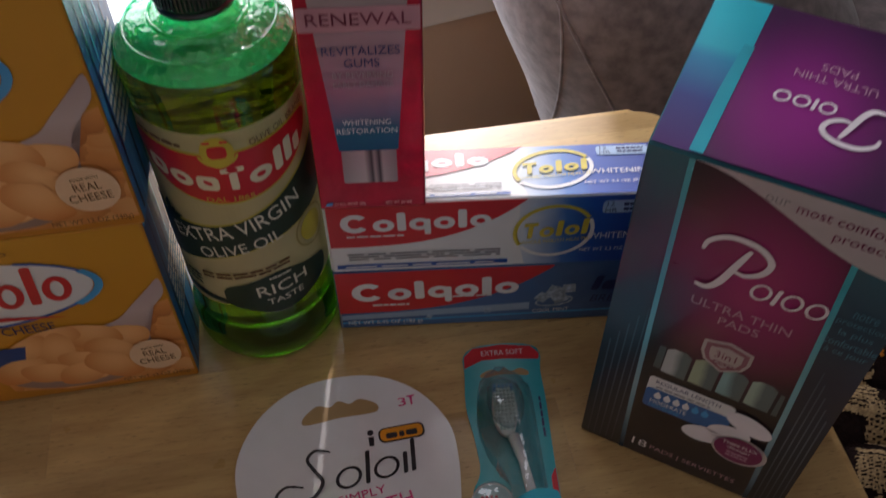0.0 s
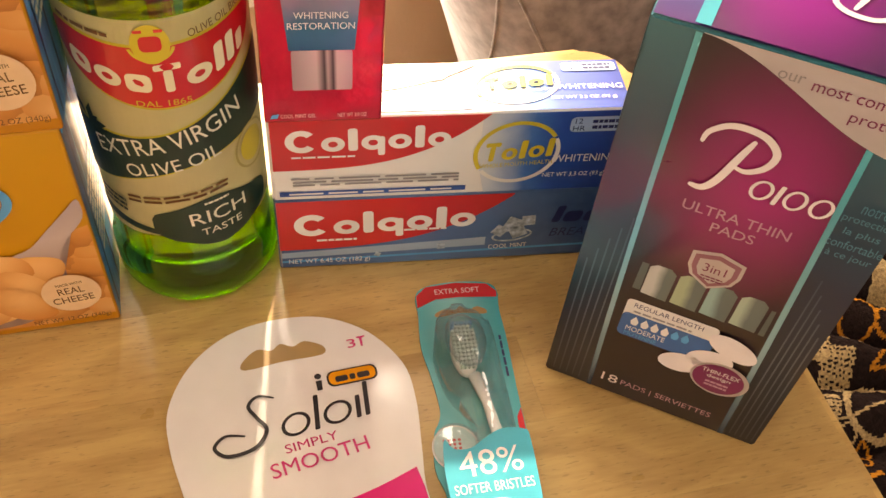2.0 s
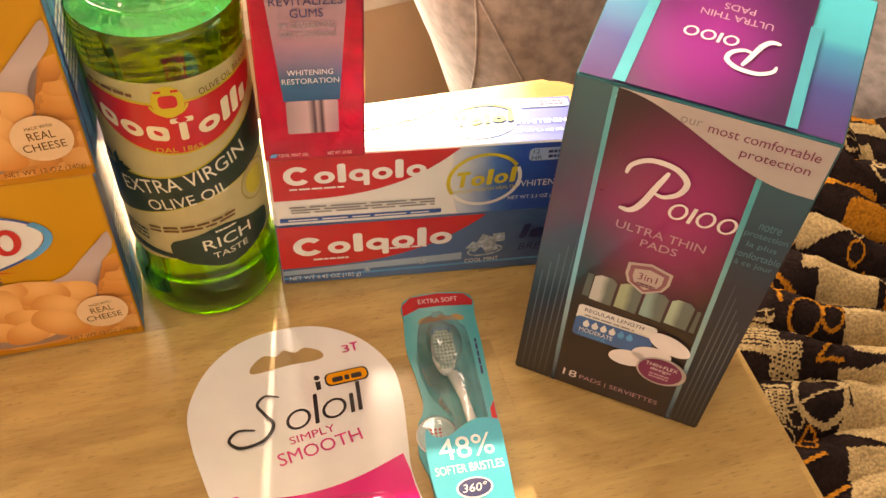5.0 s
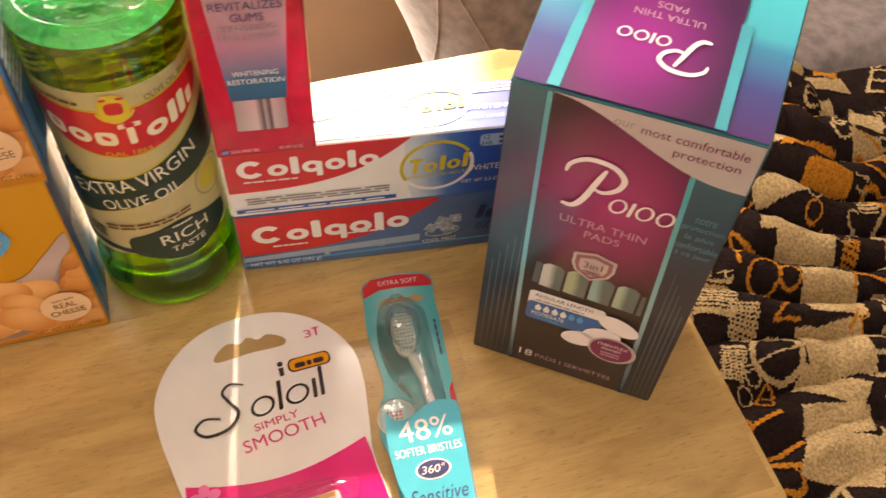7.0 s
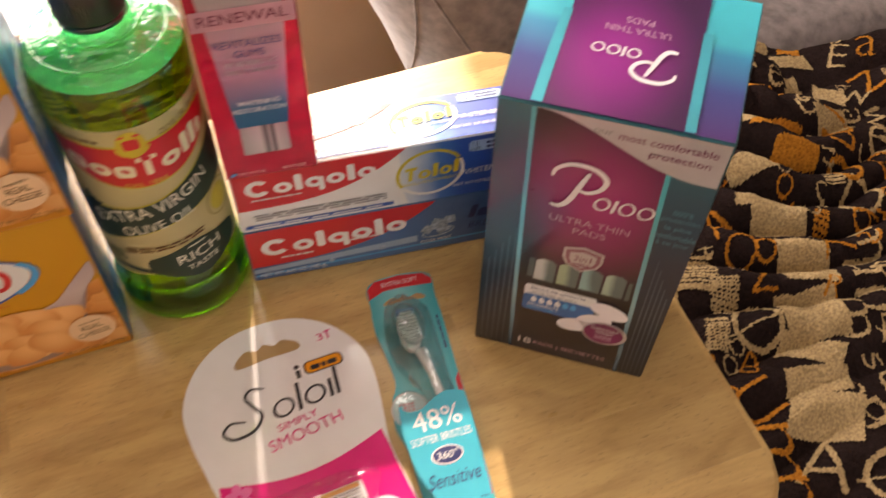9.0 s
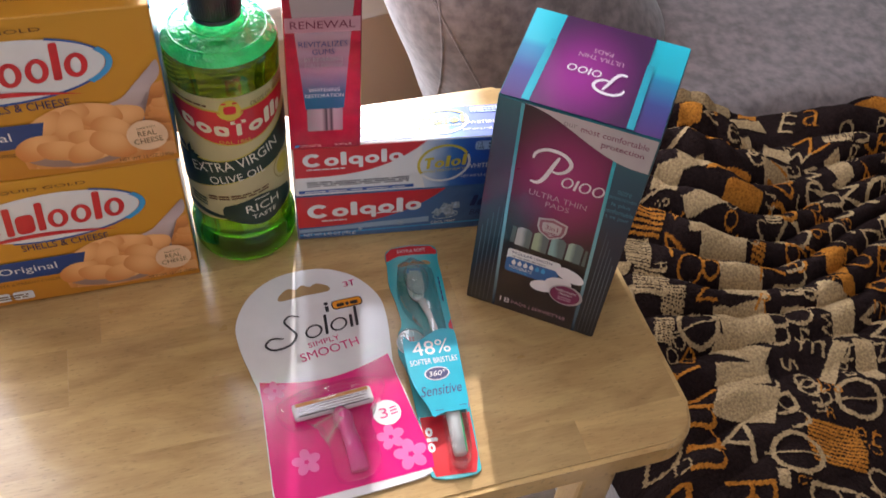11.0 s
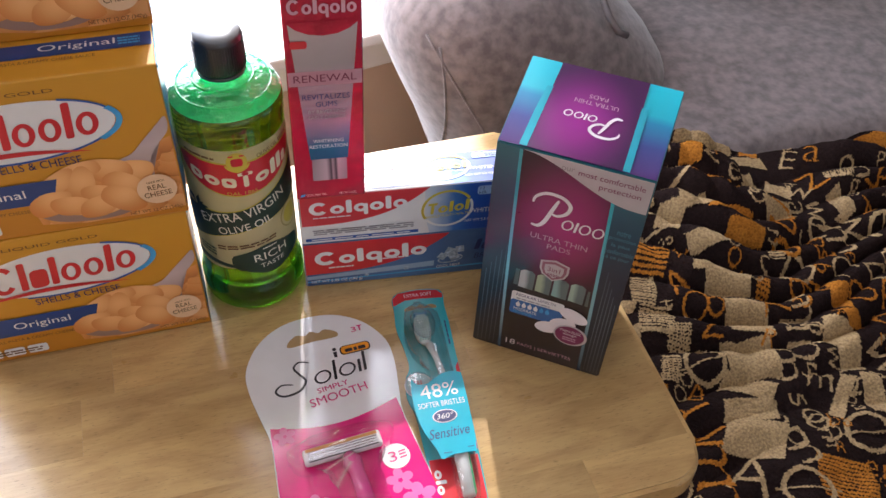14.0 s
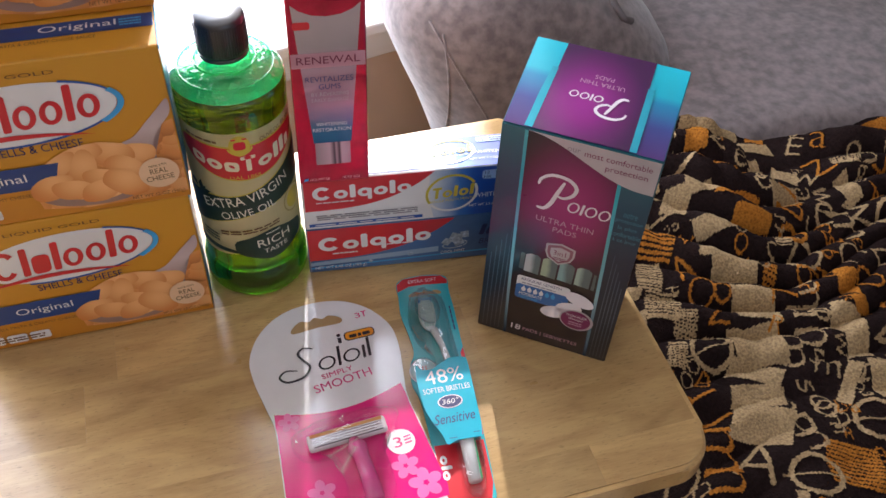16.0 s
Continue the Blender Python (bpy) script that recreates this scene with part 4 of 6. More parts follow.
foil = mat("red_foil", (0.62, 0.022, 0.065), 0.18, metal=0.6, vary=0.2, scale=60, bump=1.0, bump_scale=48, coat=0.5)
RW, RH = 0.057, 0.172
ren_box, rnf, rnt, rnr = carton("toothpaste_box", pose(0.0, -0.004, TZ + 0.1075, 0, 0, 0), RW, 0.036, RH, foil, "shiny red foil toothpaste carton standing upright on cartons", group="toothpaste cartons")
tube_mat = ramp_mat("tube_print", [(0.0, (0.01, 0.13, 0.3)), (0.17, (0.03, 0.24, 0.42)), (0.38, (0.5, 0.34, 0.46)), (0.7, (0.58, 0.4, 0.48)), (0.82, (0.5, 0.44, 0.46)), (1.0, (0.58, 0.5, 0.52))], 2, 0.038, 0.15, rough=0.22, metal=0.5, wobble=0.1)
rnf.fill("tube_picture", [(0.0135, 0.037), (0.0435, 0.037), (0.0535, 0.1455), (0.0035, 0.1455)], tube_mat, 1, "printed silver and blue toothpaste tube")
rnf.fill("red_dome", [(0.002, 0.147), (0.0035, 0.1455), (0.009, 0.1413), (0.018, 0.1378), (0.0285, 0.1366), (0.039, 0.1378), (0.048, 0.1413), (0.0535, 0.1455), (0.055, 0.147)], foil, 2)
chrome = ramp_mat("chrome_print", [(0.0, (0.5, 0.5, 0.52)), (0.35, (0.75, 0.75, 0.75)), (0.47, (0.08, 0.08, 0.1)), (0.52, (0.6, 0.6, 0.6)), (0.6, (0.06, 0.06, 0.08)), (0.66, (0.7, 0.7, 0.7)), (1.0, (0.35, 0.35, 0.4))], 0, 0.0145, 0.0425, rough=0.2, metal=0.6)
rnf.fill("tube_cap_picture", rrect(0.0145, 0.0425, 0.0175, 0.0372, 0.001), chrome, 2, "printed chrome tube cap")
rnf.fill("band", [(0.001, 0.0995), (RW - 0.001, 0.0995), (RW - 0.001, 0.1105), (0.001, 0.1105)], mat("pale_pink_band", (0.62, 0.32, 0.38), 0.25, metal=0.2), 2, "pale pink band")
rnf.words("RENEWAL", 0.0285, 0.1052, 0.047, 0.0056, mat("wine_print", (0.14, 0.01, 0.04), 0.35), 3)
rnf.words("REVITALIZES", 0.0285, 0.0905, 0.036, 0.0042, NAVY, 3)
rnf.words("GUMS", 0.0285, 0.0845, 0.0165, 0.0042, NAVY, 3)
rnf.words("BY REVERSING", 0.0285, 0.0785, 0.0284, 0.003, GREY, 3)
rnf.words("EARLY DAMAGE", 0.0285, 0.0738, 0.0284, 0.003, GREY, 3)
rnf.words("WHITENING", 0.0285, 0.0535, 0.024, 0.003, WHITE, 3)
rnf.words("RESTORATION", 0.0285, 0.0487, 0.03, 0.003, WHITE, 3)
rnf.fill("tag", rrect(0.004, 0.0165, 0.128, 0.1335, 0.002), RED, 3)
rnf.mark("Colpolo", 0.0285, 0.1575, 0.049, 0.0105, mat("pink_grey_print", (0.62, 0.36, 0.42), 0.3), 3, label="pale wordmark as plain shapes")
rnf.words("COOL MINT GEL", 0.0165, 0.0042, 0.017, 0.002, mat("rose_print", (0.8, 0.5, 0.5), 0.3), 3)
rnf.words("NET WT 3.0 OZ", 0.0425, 0.0042, 0.014, 0.002, mat("rose_print_b", (0.8, 0.5, 0.5), 0.3), 3)
rnf.fill("mint_leaf", [(0.003, 0.003), (0.0065, 0.0032), (0.0075, 0.0055), (0.004, 0.005)], SKYBLUE, 3)

# the upright carton stands a little askew and narrower than a flat one
askew = Matrix(((0.92, 0, 0.014, 0), (0, 1, 0, 0), (0, 0, 1.08, 0), (0, 0, 0, 1)))
for ob in ren_box.children:
    ob.data.transform(askew)
proportion(max_box, 1.0, 1.045)
proportion(tot_box, 1.0, 1.04)

# ---- stacked pasta cartons ----
VW, VH, VD = 0.185, 0.1285, 0.06
yellow = ramp_mat("yellow_print", [(0.0, (0.55, 0.2, 0.012)), (0.5, (0.62, 0.275, 0.016)), (1.0, (0.63, 0.3, 0.02))], 2, 0, VH, rough=0.42, coat=0.15, wobble=0.1)
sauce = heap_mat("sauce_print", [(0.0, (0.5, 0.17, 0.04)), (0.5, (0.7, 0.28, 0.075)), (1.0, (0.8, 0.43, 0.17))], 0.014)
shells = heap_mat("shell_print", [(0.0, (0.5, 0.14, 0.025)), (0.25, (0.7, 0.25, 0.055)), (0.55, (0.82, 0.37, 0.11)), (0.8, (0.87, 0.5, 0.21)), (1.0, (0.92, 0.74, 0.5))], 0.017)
spoon_mat = ramp_mat("spoon_print", [(0, (0.34, 0.21, 0.17)), (0.35, (0.46, 0.33, 0.3)), (0.6, (0.58, 0.46, 0.44)), (1, (0.44, 0.34, 0.34))], 2, 0.03, 0.09, rough=0.35)
cheese_disc = mat("disc_print", (0.82, 0.55, 0.33), 0.4)
side_blue = ramp_mat("blue_side_print", [(0.0, (0.02, 0.12, 0.34)), (0.5, (0.04, 0.28, 0.6)), (1.0, (0.02, 0.08, 0.25))], 2, 0, VH, wobble=0.5)


strip_blue = mat("strip_blue_print", (0.012, 0.05, 0.2), 0.4, coat=0.15, vary=0.05)
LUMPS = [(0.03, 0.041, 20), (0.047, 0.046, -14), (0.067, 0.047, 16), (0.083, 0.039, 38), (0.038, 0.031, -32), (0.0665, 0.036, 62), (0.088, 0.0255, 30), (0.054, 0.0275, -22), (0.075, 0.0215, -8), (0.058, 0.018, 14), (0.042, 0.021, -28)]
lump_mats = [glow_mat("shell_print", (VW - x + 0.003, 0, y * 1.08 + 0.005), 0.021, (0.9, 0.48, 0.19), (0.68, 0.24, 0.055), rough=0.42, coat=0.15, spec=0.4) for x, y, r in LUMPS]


def pasta_front(fc, x0, seed):
    """The printed front of a pasta carton; x0 is the carton's width, so that x runs back from its right edge."""
    rnd = random.Random(seed)
    at = lambda x, y: (x0 - x, y)
    photo = [at(*p) for p in [(0.001, 0.006), (0.03, 0.004), (0.07, 0.004), (0.098, 0.008), (0.1, 0.02), (0.094, 0.03), (0.084, 0.043), (0.066, 0.053), (0.045, 0.051), (0.03, 0.054), (0.014, 0.062), (0.001, 0.066)]]
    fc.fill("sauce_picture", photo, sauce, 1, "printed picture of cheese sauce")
    fc.fill("spoon_picture", smooth_loop([at(*p) for p in [(0.002, 0.082), (0.002, 0.071), (0.011, 0.06), (0.0165, 0.051), (0.0165, 0.041), (0.0178, 0.033), (0.023, 0.031), (0.03, 0.046), (0.0385, 0.0515), (0.028, 0.0565), (0.019, 0.0655), (0.009, 0.0755)]], 4), spoon_mat, 3.4, "printed metal spoon")
    fc.fill("spoon_picture", smooth_loop([at(*p) for p in [(0.1005, 0.026), (0.097, 0.0145), (0.082, 0.0075), (0.056, 0.0055), (0.036, 0.0095), (0.021, 0.024), (0.03, 0.04), (0.06, 0.044), (0.088, 0.04)]], 4), spoon_mat, 2)
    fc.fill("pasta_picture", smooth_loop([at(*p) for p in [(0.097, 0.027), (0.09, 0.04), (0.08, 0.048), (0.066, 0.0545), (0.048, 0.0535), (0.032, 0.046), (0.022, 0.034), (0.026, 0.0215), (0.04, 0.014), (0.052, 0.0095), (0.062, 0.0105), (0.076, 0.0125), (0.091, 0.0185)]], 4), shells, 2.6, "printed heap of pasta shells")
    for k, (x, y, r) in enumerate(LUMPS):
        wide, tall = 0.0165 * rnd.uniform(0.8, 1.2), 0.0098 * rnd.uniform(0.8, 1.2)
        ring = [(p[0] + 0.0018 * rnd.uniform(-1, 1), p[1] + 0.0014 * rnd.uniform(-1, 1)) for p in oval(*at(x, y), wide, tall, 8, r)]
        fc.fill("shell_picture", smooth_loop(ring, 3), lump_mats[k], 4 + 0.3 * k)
    fc.fill("disc", oval(*at(0.0175, 0.0255), 0.0135, 0.0125, 32), cheese_disc, 9, "peach disc")
    fc.words("MADE WITH", *at(0.0175, 0.032), 0.012, 0.0017, BROWN, 10, 6)
    fc.words("REAL", *at(0.0175, 0.0275), 0.012, 0.0042, BROWN, 10, 4)
    fc.words("CHEESE", *at(0.0175, 0.0215), 0.019, 0.0042, BROWN, 10, 4)
    fc.words("NET WT 12 OZ (340g)", *at(0.021, 0.0075), 0.036, 0.0036, BROWN, 10, 1)
    fc.fill("logo_ground", oval(*at(0.094, 0.083), 0.062, 0.0215, 48, 3), WHITE, 2, "white oval")
    fc.ring("logo_rim", *at(0.094, 0.083), 0.064, 0.0228, 0.0016, BLUE, 3, 3, -120, 60)
    fc.ring("logo_rim", *at(0.092, 0.0825), 0.0645, 0.0232, 0.004, SKYBLUE, 3.5, 3, -40, 25)
    fc.mark("Clxloolo", *at(0.094, 0.0855), 0.104, 0.026, RED, 4, 4, 0.16, label="red wordmark as plain shapes", thick=0.27)
    fc.band("swash", [x0 - x for x in frange(0.148, 0.05, 20)], lambda x: 0.0632 + 0.0030 * math.cos((x - x0 + 0.1) * 30), lambda x: 0.0634 + 0.0064 * max(0.0, math.cos((x - x0 + 0.104) * 29)), RED, 5, "red swash")
    fc.words("SHELLS & CHEESE", *at(0.09, 0.0575), 0.061, 0.006, NAVY, 4, 1)
    fc.words("LIQUID GOLD", *at(0.096, 0.1105), 0.065, 0.0032, BROWN, 4)
    fc.fill("blue_strip", [at(*p) for p in [(0.1845, 0.0265), (0.086, 0.0265), (0.083, 0.033), (0.079, 0.045), (0.1845, 0.045)]], strip_blue, 5, "blue strip")
    fc.words("Original", *at(0.122, 0.0355), 0.041, 0.0085, WHITE, 6)
    fc.words("SHELL PASTA & CREAMY CHEESE SAUCE", *at(0.126, 0.0215), 0.075, 0.0026, BROWN, 4)
    fc.fills("nutrition_mark", [rrect(x0 - 0.14 - 0.017 * k, x0 - 0.125 - 0.017 * k, 0.005, 0.0135, 0.002) for k in range(3)], WHITE, 4)
    fc.bars(x0 - 0.15, 0.009, 0.042, 0.005, 2, BROWN, 5)


def pasta_top(fc, x0):
    at = lambda x, y: (x0 - x, y)
    fc.fill("blue_strip", [at(*p) for p in [(0.001, 0.022), (0.106, 0.022), (0.106, 0.037), (0.001, 0.037)]], strip_blue, 2, "blue strip")
    fc.words("Original", *at(0.047, 0.0295), 0.047, 0.0085, WHITE, 3)
    fc.words("SHELL PASTA & CREAMY CHEESE SAUCE", *at(0.071, 0.0175), 0.07, 0.003, BROWN, 3)
    fc.bars(x0 - 0.015, 0.0295, 0.014, 0.009, 3, SKYBLUE, 3)
    fc.fill("logo_ground", oval(*at(0.15, 0.03), 0.03, 0.015, 32, 3), WHITE, 2)
    fc.ring("logo_rim", *at(0.15, 0.03), 0.0315, 0.0162, 0.0025, SKYBLUE, 3, 3, -90, 70)
    fc.words("NET WT 12 OZ (340g)", *at(0.03, 0.048), 0.04, 0.004, BROWN, 3)


def pasta_end(fc):
    fc.fill("end_panel", [(0.001, 0.001), (VD - 0.001, 0.001), (VD - 0.001, VH - 0.001), (0.001, VH - 0.001)], side_blue, 1, "dark blue end panel")
    for k in range(5):
        fc.fill("end_stripe", [(0.006 + 0.009 * k, 0.004), (0.009 + 0.009 * k, 0.004), (0.012 + 0.0085 * k, VH - 0.004), (0.0105 + 0.0085 * k, VH - 0.004)], (NAVY, SKYBLUE)[k % 2], 2)
    fc.bars(0.03, 0.06, 0.04, 0.04, 8, WHITE, 3)


for k, (dx, dy, turn) in enumerate(((0.0005, 0, 0.4), (0.003, 0.0012, -0.5), (0.005, 0.041, 0.6))):
    ob, fr, tp, en = carton("pasta_box", pose(-0.0805, -0.0285, TZ + 0.0005, 0, 0, 6.3) @ pose(dx - VW, dy, (VH + 0.0008) * k, 0, 0, turn), VW, VD, VH, yellow, ("yellow pasta dinner carton lying at the bottom of a stack", "yellow pasta dinner carton in the middle of a stack", "yellow pasta dinner carton set back on top of a stack")[k], group="stacked pasta cartons")
    fr.stretch = 1.08
    pasta_front(fr, VW, 3)
    pasta_top(tp, VW)
    pasta_end(en)
    part("end_flap_edge", box_bm(VW, VW + 0.0008, 0.002, VD - 0.002, VH - 0.004, VH - 0.001), SKYBLUE, ob)

# ---- the pad carton ----
PW, PH, PD, PZ = 0.103, 0.214, 0.075, 0.0185
pad = thing("pad_box", pose(0.131, -0.0735, TZ + 0.0005, 0, 0, -29.5), "purple, teal and black pad carton standing on the table", "box")
magenta_front = glow_mat("magenta_run_print", (0.06, 0, 0.155), 0.08, (0.36, 0.012, 0.15), (0.013, 0.005, 0.01), (1.5, 1, 1), rough=0.3, coat=0.5, spec=0.5)
magenta_lid = glow_mat("purple_run_print", (0.05, 0.03, 0.222), 0.05, (0.3, 0.016, 0.23), (0.045, 0.005, 0.055), (1.2, 1, 1), rough=0.33, coat=0.3, spec=0.5)
teal_panel = ramp_mat("teal_run_print", [(0.0, (0.006, 0.007, 0.012)), (0.3, (0.008, 0.014, 0.03)), (0.55, (0.012, 0.022, 0.055)), (0.8, (0.014, 0.07, 0.11)), (1.0, (0.016, 0.14, 0.18))], 2, 0, PH, rough=0.3, coat=0.5, spec=0.5)
lid_panel = ramp_mat("teal_lid_print", [(0.0, (0.06, 0.02, 0.13)), (0.3, (0.035, 0.05, 0.2)), (0.56, (0.01, 0.2, 0.36)), (0.64, (0.005, 0.36, 0.46)), (1.0, (0.005, 0.46, 0.56))], 1, 0.0, PD, rough=0.33, coat=0.3, spec=0.5)
teal_line = ramp_mat("teal_line_print", [(0.0, (0.03, 0.05, 0.09)), (0.3, (0.3, 0.5, 0.6)), (0.8, (0.05, 0.45, 0.55)), (1.0, (0.1, 0.5, 0.58))], 2, 0, PH, rough=0.25, metal=0.3)
teal_bright = mat("teal_print", (0.01, 0.31, 0.4), 0.3, coat=0.5)
bm = bmesh.new()
prof = [(0, 0), (PD, 0), (PD, PH + PZ), (0, PH)]
va = [bm.verts.new((0, y, z)) for y, z in prof]
vb = [bm.verts.new((PW, y, z)) for y, z in prof]
bm.faces.new(va[::-1])
bm.faces.new(vb)
for k in range(4):
    bm.faces.new((va[k], va[(k + 1) % 4], vb[(k + 1) % 4], vb[k]))
bmesh.ops.bevel(bm, geom=bm.edges[:], offset=0.0008, segments=2, affect="EDGES")
part("body", bm, teal_panel, pad)
pf = Face(pad, (0, 0, 0), (1, 0, 0), (0, 0, 1))
xl = lambda y: 0.0235 - 0.006 * (y / PH) ** 0.8
xr = lambda y: 0.0855 - 0.0075 * (y / PH) ** 1.2
ys = frange(0.001, PH - 0.0012, 16)
pf.fill("front_field", [(xl(y), y) for y in ys] + [(xr(y), y) for y in ys[::-1]], magenta_front, 1, "magenta field darkening to black")
pf.fill("teal_line", [(xl(y) - 0.0022, y) for y in ys] + [(xl(y), y) for y in ys[::-1]], teal_line, 2)
pf.fill("teal_line", [(xr(y), y) for y in ys] + [(xr(y) + 0.0024, y) for y in ys[::-1]], teal_line, 2)
faint_line = ramp_mat("faint_line_print", [(0.0, (0.03, 0.03, 0.04)), (0.3, (0.09, 0.12, 0.16)), (0.6, (0.02, 0.05, 0.09)), (1.0, (0.016, 0.1, 0.13))], 2, 0, PH, rough=0.35)
for k in range(5):
    for s in (0, 1):
        a = 0.0035 + 0.0032 * k if s == 0 else PW - 0.0025 - 0.0026 * k
        pf.fill("fine_line", [(a, 0.004), (a + 0.0007, 0.004), (a + 0.0007 - (0.001 if s else 0), 0.09 + 0.008 * k), (a - (0.001 if s else 0), 0.09 + 0.008 * k)], faint_line, 2)
sw = frange(0.018, PW - 0.0008, 24)
pf.band("silver_swoosh", sw, lambda x: PH - 0.0008 - 0.0285 * (0.5 - 0.5 * math.cos(math.pi * min(1, (x - 0.018) / 0.078))) ** 0.9, lambda x: PH - 0.0006, SILVER, 3, "silver swoosh")
PLUM = mat("plum_print", (0.2, 0.02, 0.09), 0.4)
pf.words("our", 0.048, PH - 0.0075, 0.0085, 0.0032, GREY, 4, 0)
pf.words("most comfortable", 0.0765, PH - 0.008, 0.043, 0.0048, PLUM, 4, 0)
pf.words("protection", 0.083, PH - 0.0165, 0.027, 0.0056, PLUM, 4, 0)
for k, s in enumerate(("notre", "protection", "la plus", "confortable", "\u00e0 ce jour")):
    pf.words(s, 0.0925, 0.1625 - 0.0062 * k, 0.0018 * len(s), 0.0044, mat("dim_teal_print", (0.05, 0.2, 0.28), 0.4), 4)


def swash_mark(fc, cx, cy, w, h, flip, material, layer):
    """The carton's script wordmark as plain strokes: a tall looped stem and low rings."""
    g = -1 if flip else 1
    rot = 180 if flip else 0
    pt = lambda x, y: (cx + g * w * x, cy + g * h * y)
    fc.stroke("logo", [pt(*p) for p in [(-0.5, 0.2), (-0.47, 0.36), (-0.33, 0.5), (-0.12, 0.48), (0.0, 0.32), (-0.03, 0.12), (-0.14, 0.0), (-0.23, 0.02)]], w * 0.055, material, layer, "pale script wordmark as plain strokes")
    fc.stroke("logo", [pt(*p) for p in [(-0.16, 0.4), (-0.22, 0.15), (-0.3, -0.2), (-0.38, -0.36), (-0.48, -0.36)]], w * 0.06, material, layer + 1.2)
    fc.mark("oioo", cx + g * w * 0.23, cy - g * h * 0.1, w * 0.58, h * 0.42, material, layer, rot, 0.16, thick=0.16)


PALE = mat("pale_print", (0.8, 0.74, 0.76), 0.35)
pp = Face(pad, (0, 0, 0.0065), (1, 0, 0), (0, 0, 1), stretch=1.07)
swash_mark(pp, 0.0545, 0.146, 0.05, 0.034, False, PALE, 4)
DUSTY = mat("dusty_rose_print", (0.5, 0.3, 0.38), 0.4)
pp.words("ULTRA THIN", 0.0515, 0.1235, 0.04, 0.0048, DUSTY, 4)
pp.words("PADS", 0.0525, 0.1165, 0.0165, 0.0046, DUSTY, 4)
shield = [(0, 0.5), (0.28, 0.42), (0.5, 0.36), (0.5, 0.0), (0.4, -0.25), (0, -0.5), (-0.4, -0.25), (-0.5, 0.0), (-0.5, 0.36), (-0.28, 0.42)]
for s, m, ly in ((1.0, SILVER, 3), (0.86, mat("mauve_print", (0.3, 0.12, 0.17), 0.35), 4), (0.66, SILVER, 5)):
    pp.fill("shield", [(0.0525 + 0.021 * s * x, 0.0945 + 0.021 * s * y) for x, y in shield], m, ly)
pp.words("3in1", 0.0525, 0.096, 0.009, 0.0045, PLUM, 6)
pp.bars(0.0525, 0.0905, 0.009, 0.0028, 2, PLUM, 6)
wrap = [ramp_mat("pad_wrap_print", [(0, (0.1, 0.14, 0.14)), (0.45, c), (0.7, c), (1, (0.12, 0.16, 0.16))], 0, x, x + 0.0125, wobble=0.3) for x, c in ((0.0285, (0.5, 0.52, 0.52)), (0.041, (0.36, 0.44, 0.3)), (0.0535, (0.25, 0.42, 0.42)), (0.066, (0.36, 0.48, 0.4)))]
for k in range(4):
    x, y = 0.029 + 0.0125 * k, 0.069
    pp.fill("pad_picture", [(x, y), (x + 0.011, y - 0.0008), (x + 0.0112, y + 0.016), (x + 0.0085, y + 0.0185), (x + 0.003, y + 0.0185), (x + 0.0002, y + 0.0165)], wrap[k], 2, "printed picture of a rolled pad")
pp.fill("pad_picture", [(0.0252, 0.07), (0.0285, 0.07), (0.0285, 0.0865), (0.0256, 0.0865)], mat("dim_wrap_print", (0.09, 0.12, 0.12), 0.4), 2)
pp.fill("pad_picture", [(0.079, 0.068), (0.0815, 0.068), (0.081, 0.084), (0.0792, 0.084)], mat("dim_wrap_print_b", (0.09, 0.12, 0.12), 0.4), 2)
pp.fill("white_strip", rrect(0.0255, 0.0655, 0.0485, 0.0635, 0.0022), WHITE, 3, "white rounded label")
pp.words("REGULAR LENGTH", 0.044, 0.0605, 0.03, 0.0028, NAVY, 4)
pp.bars(0.042, 0.0565, 0.026, 0.002, 1, GREY, 4)
pp.fill("blue_strip", rrect(0.0255, 0.0655, 0.0395, 0.0548, 0.0026), mat("label_blue_print", (0.03, 0.13, 0.36), 0.35, coat=0.3), 4, "blue rounded label")
for k in range(6):
    cx = 0.0315 + 0.0045 * k
    drop = [(cx, 0.0538), (cx + 0.0018, 0.0505), (cx + 0.0012, 0.0482), (cx, 0.0478), (cx - 0.0012, 0.0482), (cx - 0.0018, 0.0505)]
    pp.fill("drop", drop, WHITE if k < 4 else SKYBLUE, 5)
pp.words("MODERATE", 0.0375, 0.0452, 0.0175, 0.0032, WHITE, 5)
pp.words("MOYENNE", 0.036, 0.0418, 0.0145, 0.0026, SKYBLUE, 5)
for sgn, cx, cy in ((1, 0.0735, 0.0545), (1, 0.067, 0.043), (1, 0.0565, 0.035)):
    pp.fill("wing_picture", oval(cx, cy, 0.0115 if cy > 0.05 else 0.01, 0.0062, 28, -20 if cy > 0.05 else 15), PALE, 5.5, "printed white pad shape")
pp.fill("round_badge", oval(0.0745, 0.033, 0.0128, 0.0108, 36), SILVER, 6)
pp.fill("round_badge", oval(0.074, 0.033, 0.0112, 0.0096, 36), PLUM, 7, "plum round badge")
pp.words("THIN-FLEX", 0.074, 0.0375, 0.0165, 0.0026, WHITE, 8)
pp.words("design", 0.074, 0.034, 0.0105, 0.0028, WHITE, 8)
pp.bars(0.074, 0.0292, 0.0105, 0.0045, 2, DUSTY, 8)
pp.words("18", 0.0305, 0.006, 0.0075, 0.0058, PALE, 4)
pp.words("PADS | SERVIETTES", 0.0575, 0.0052, 0.043, 0.0046, DUSTY, 4)
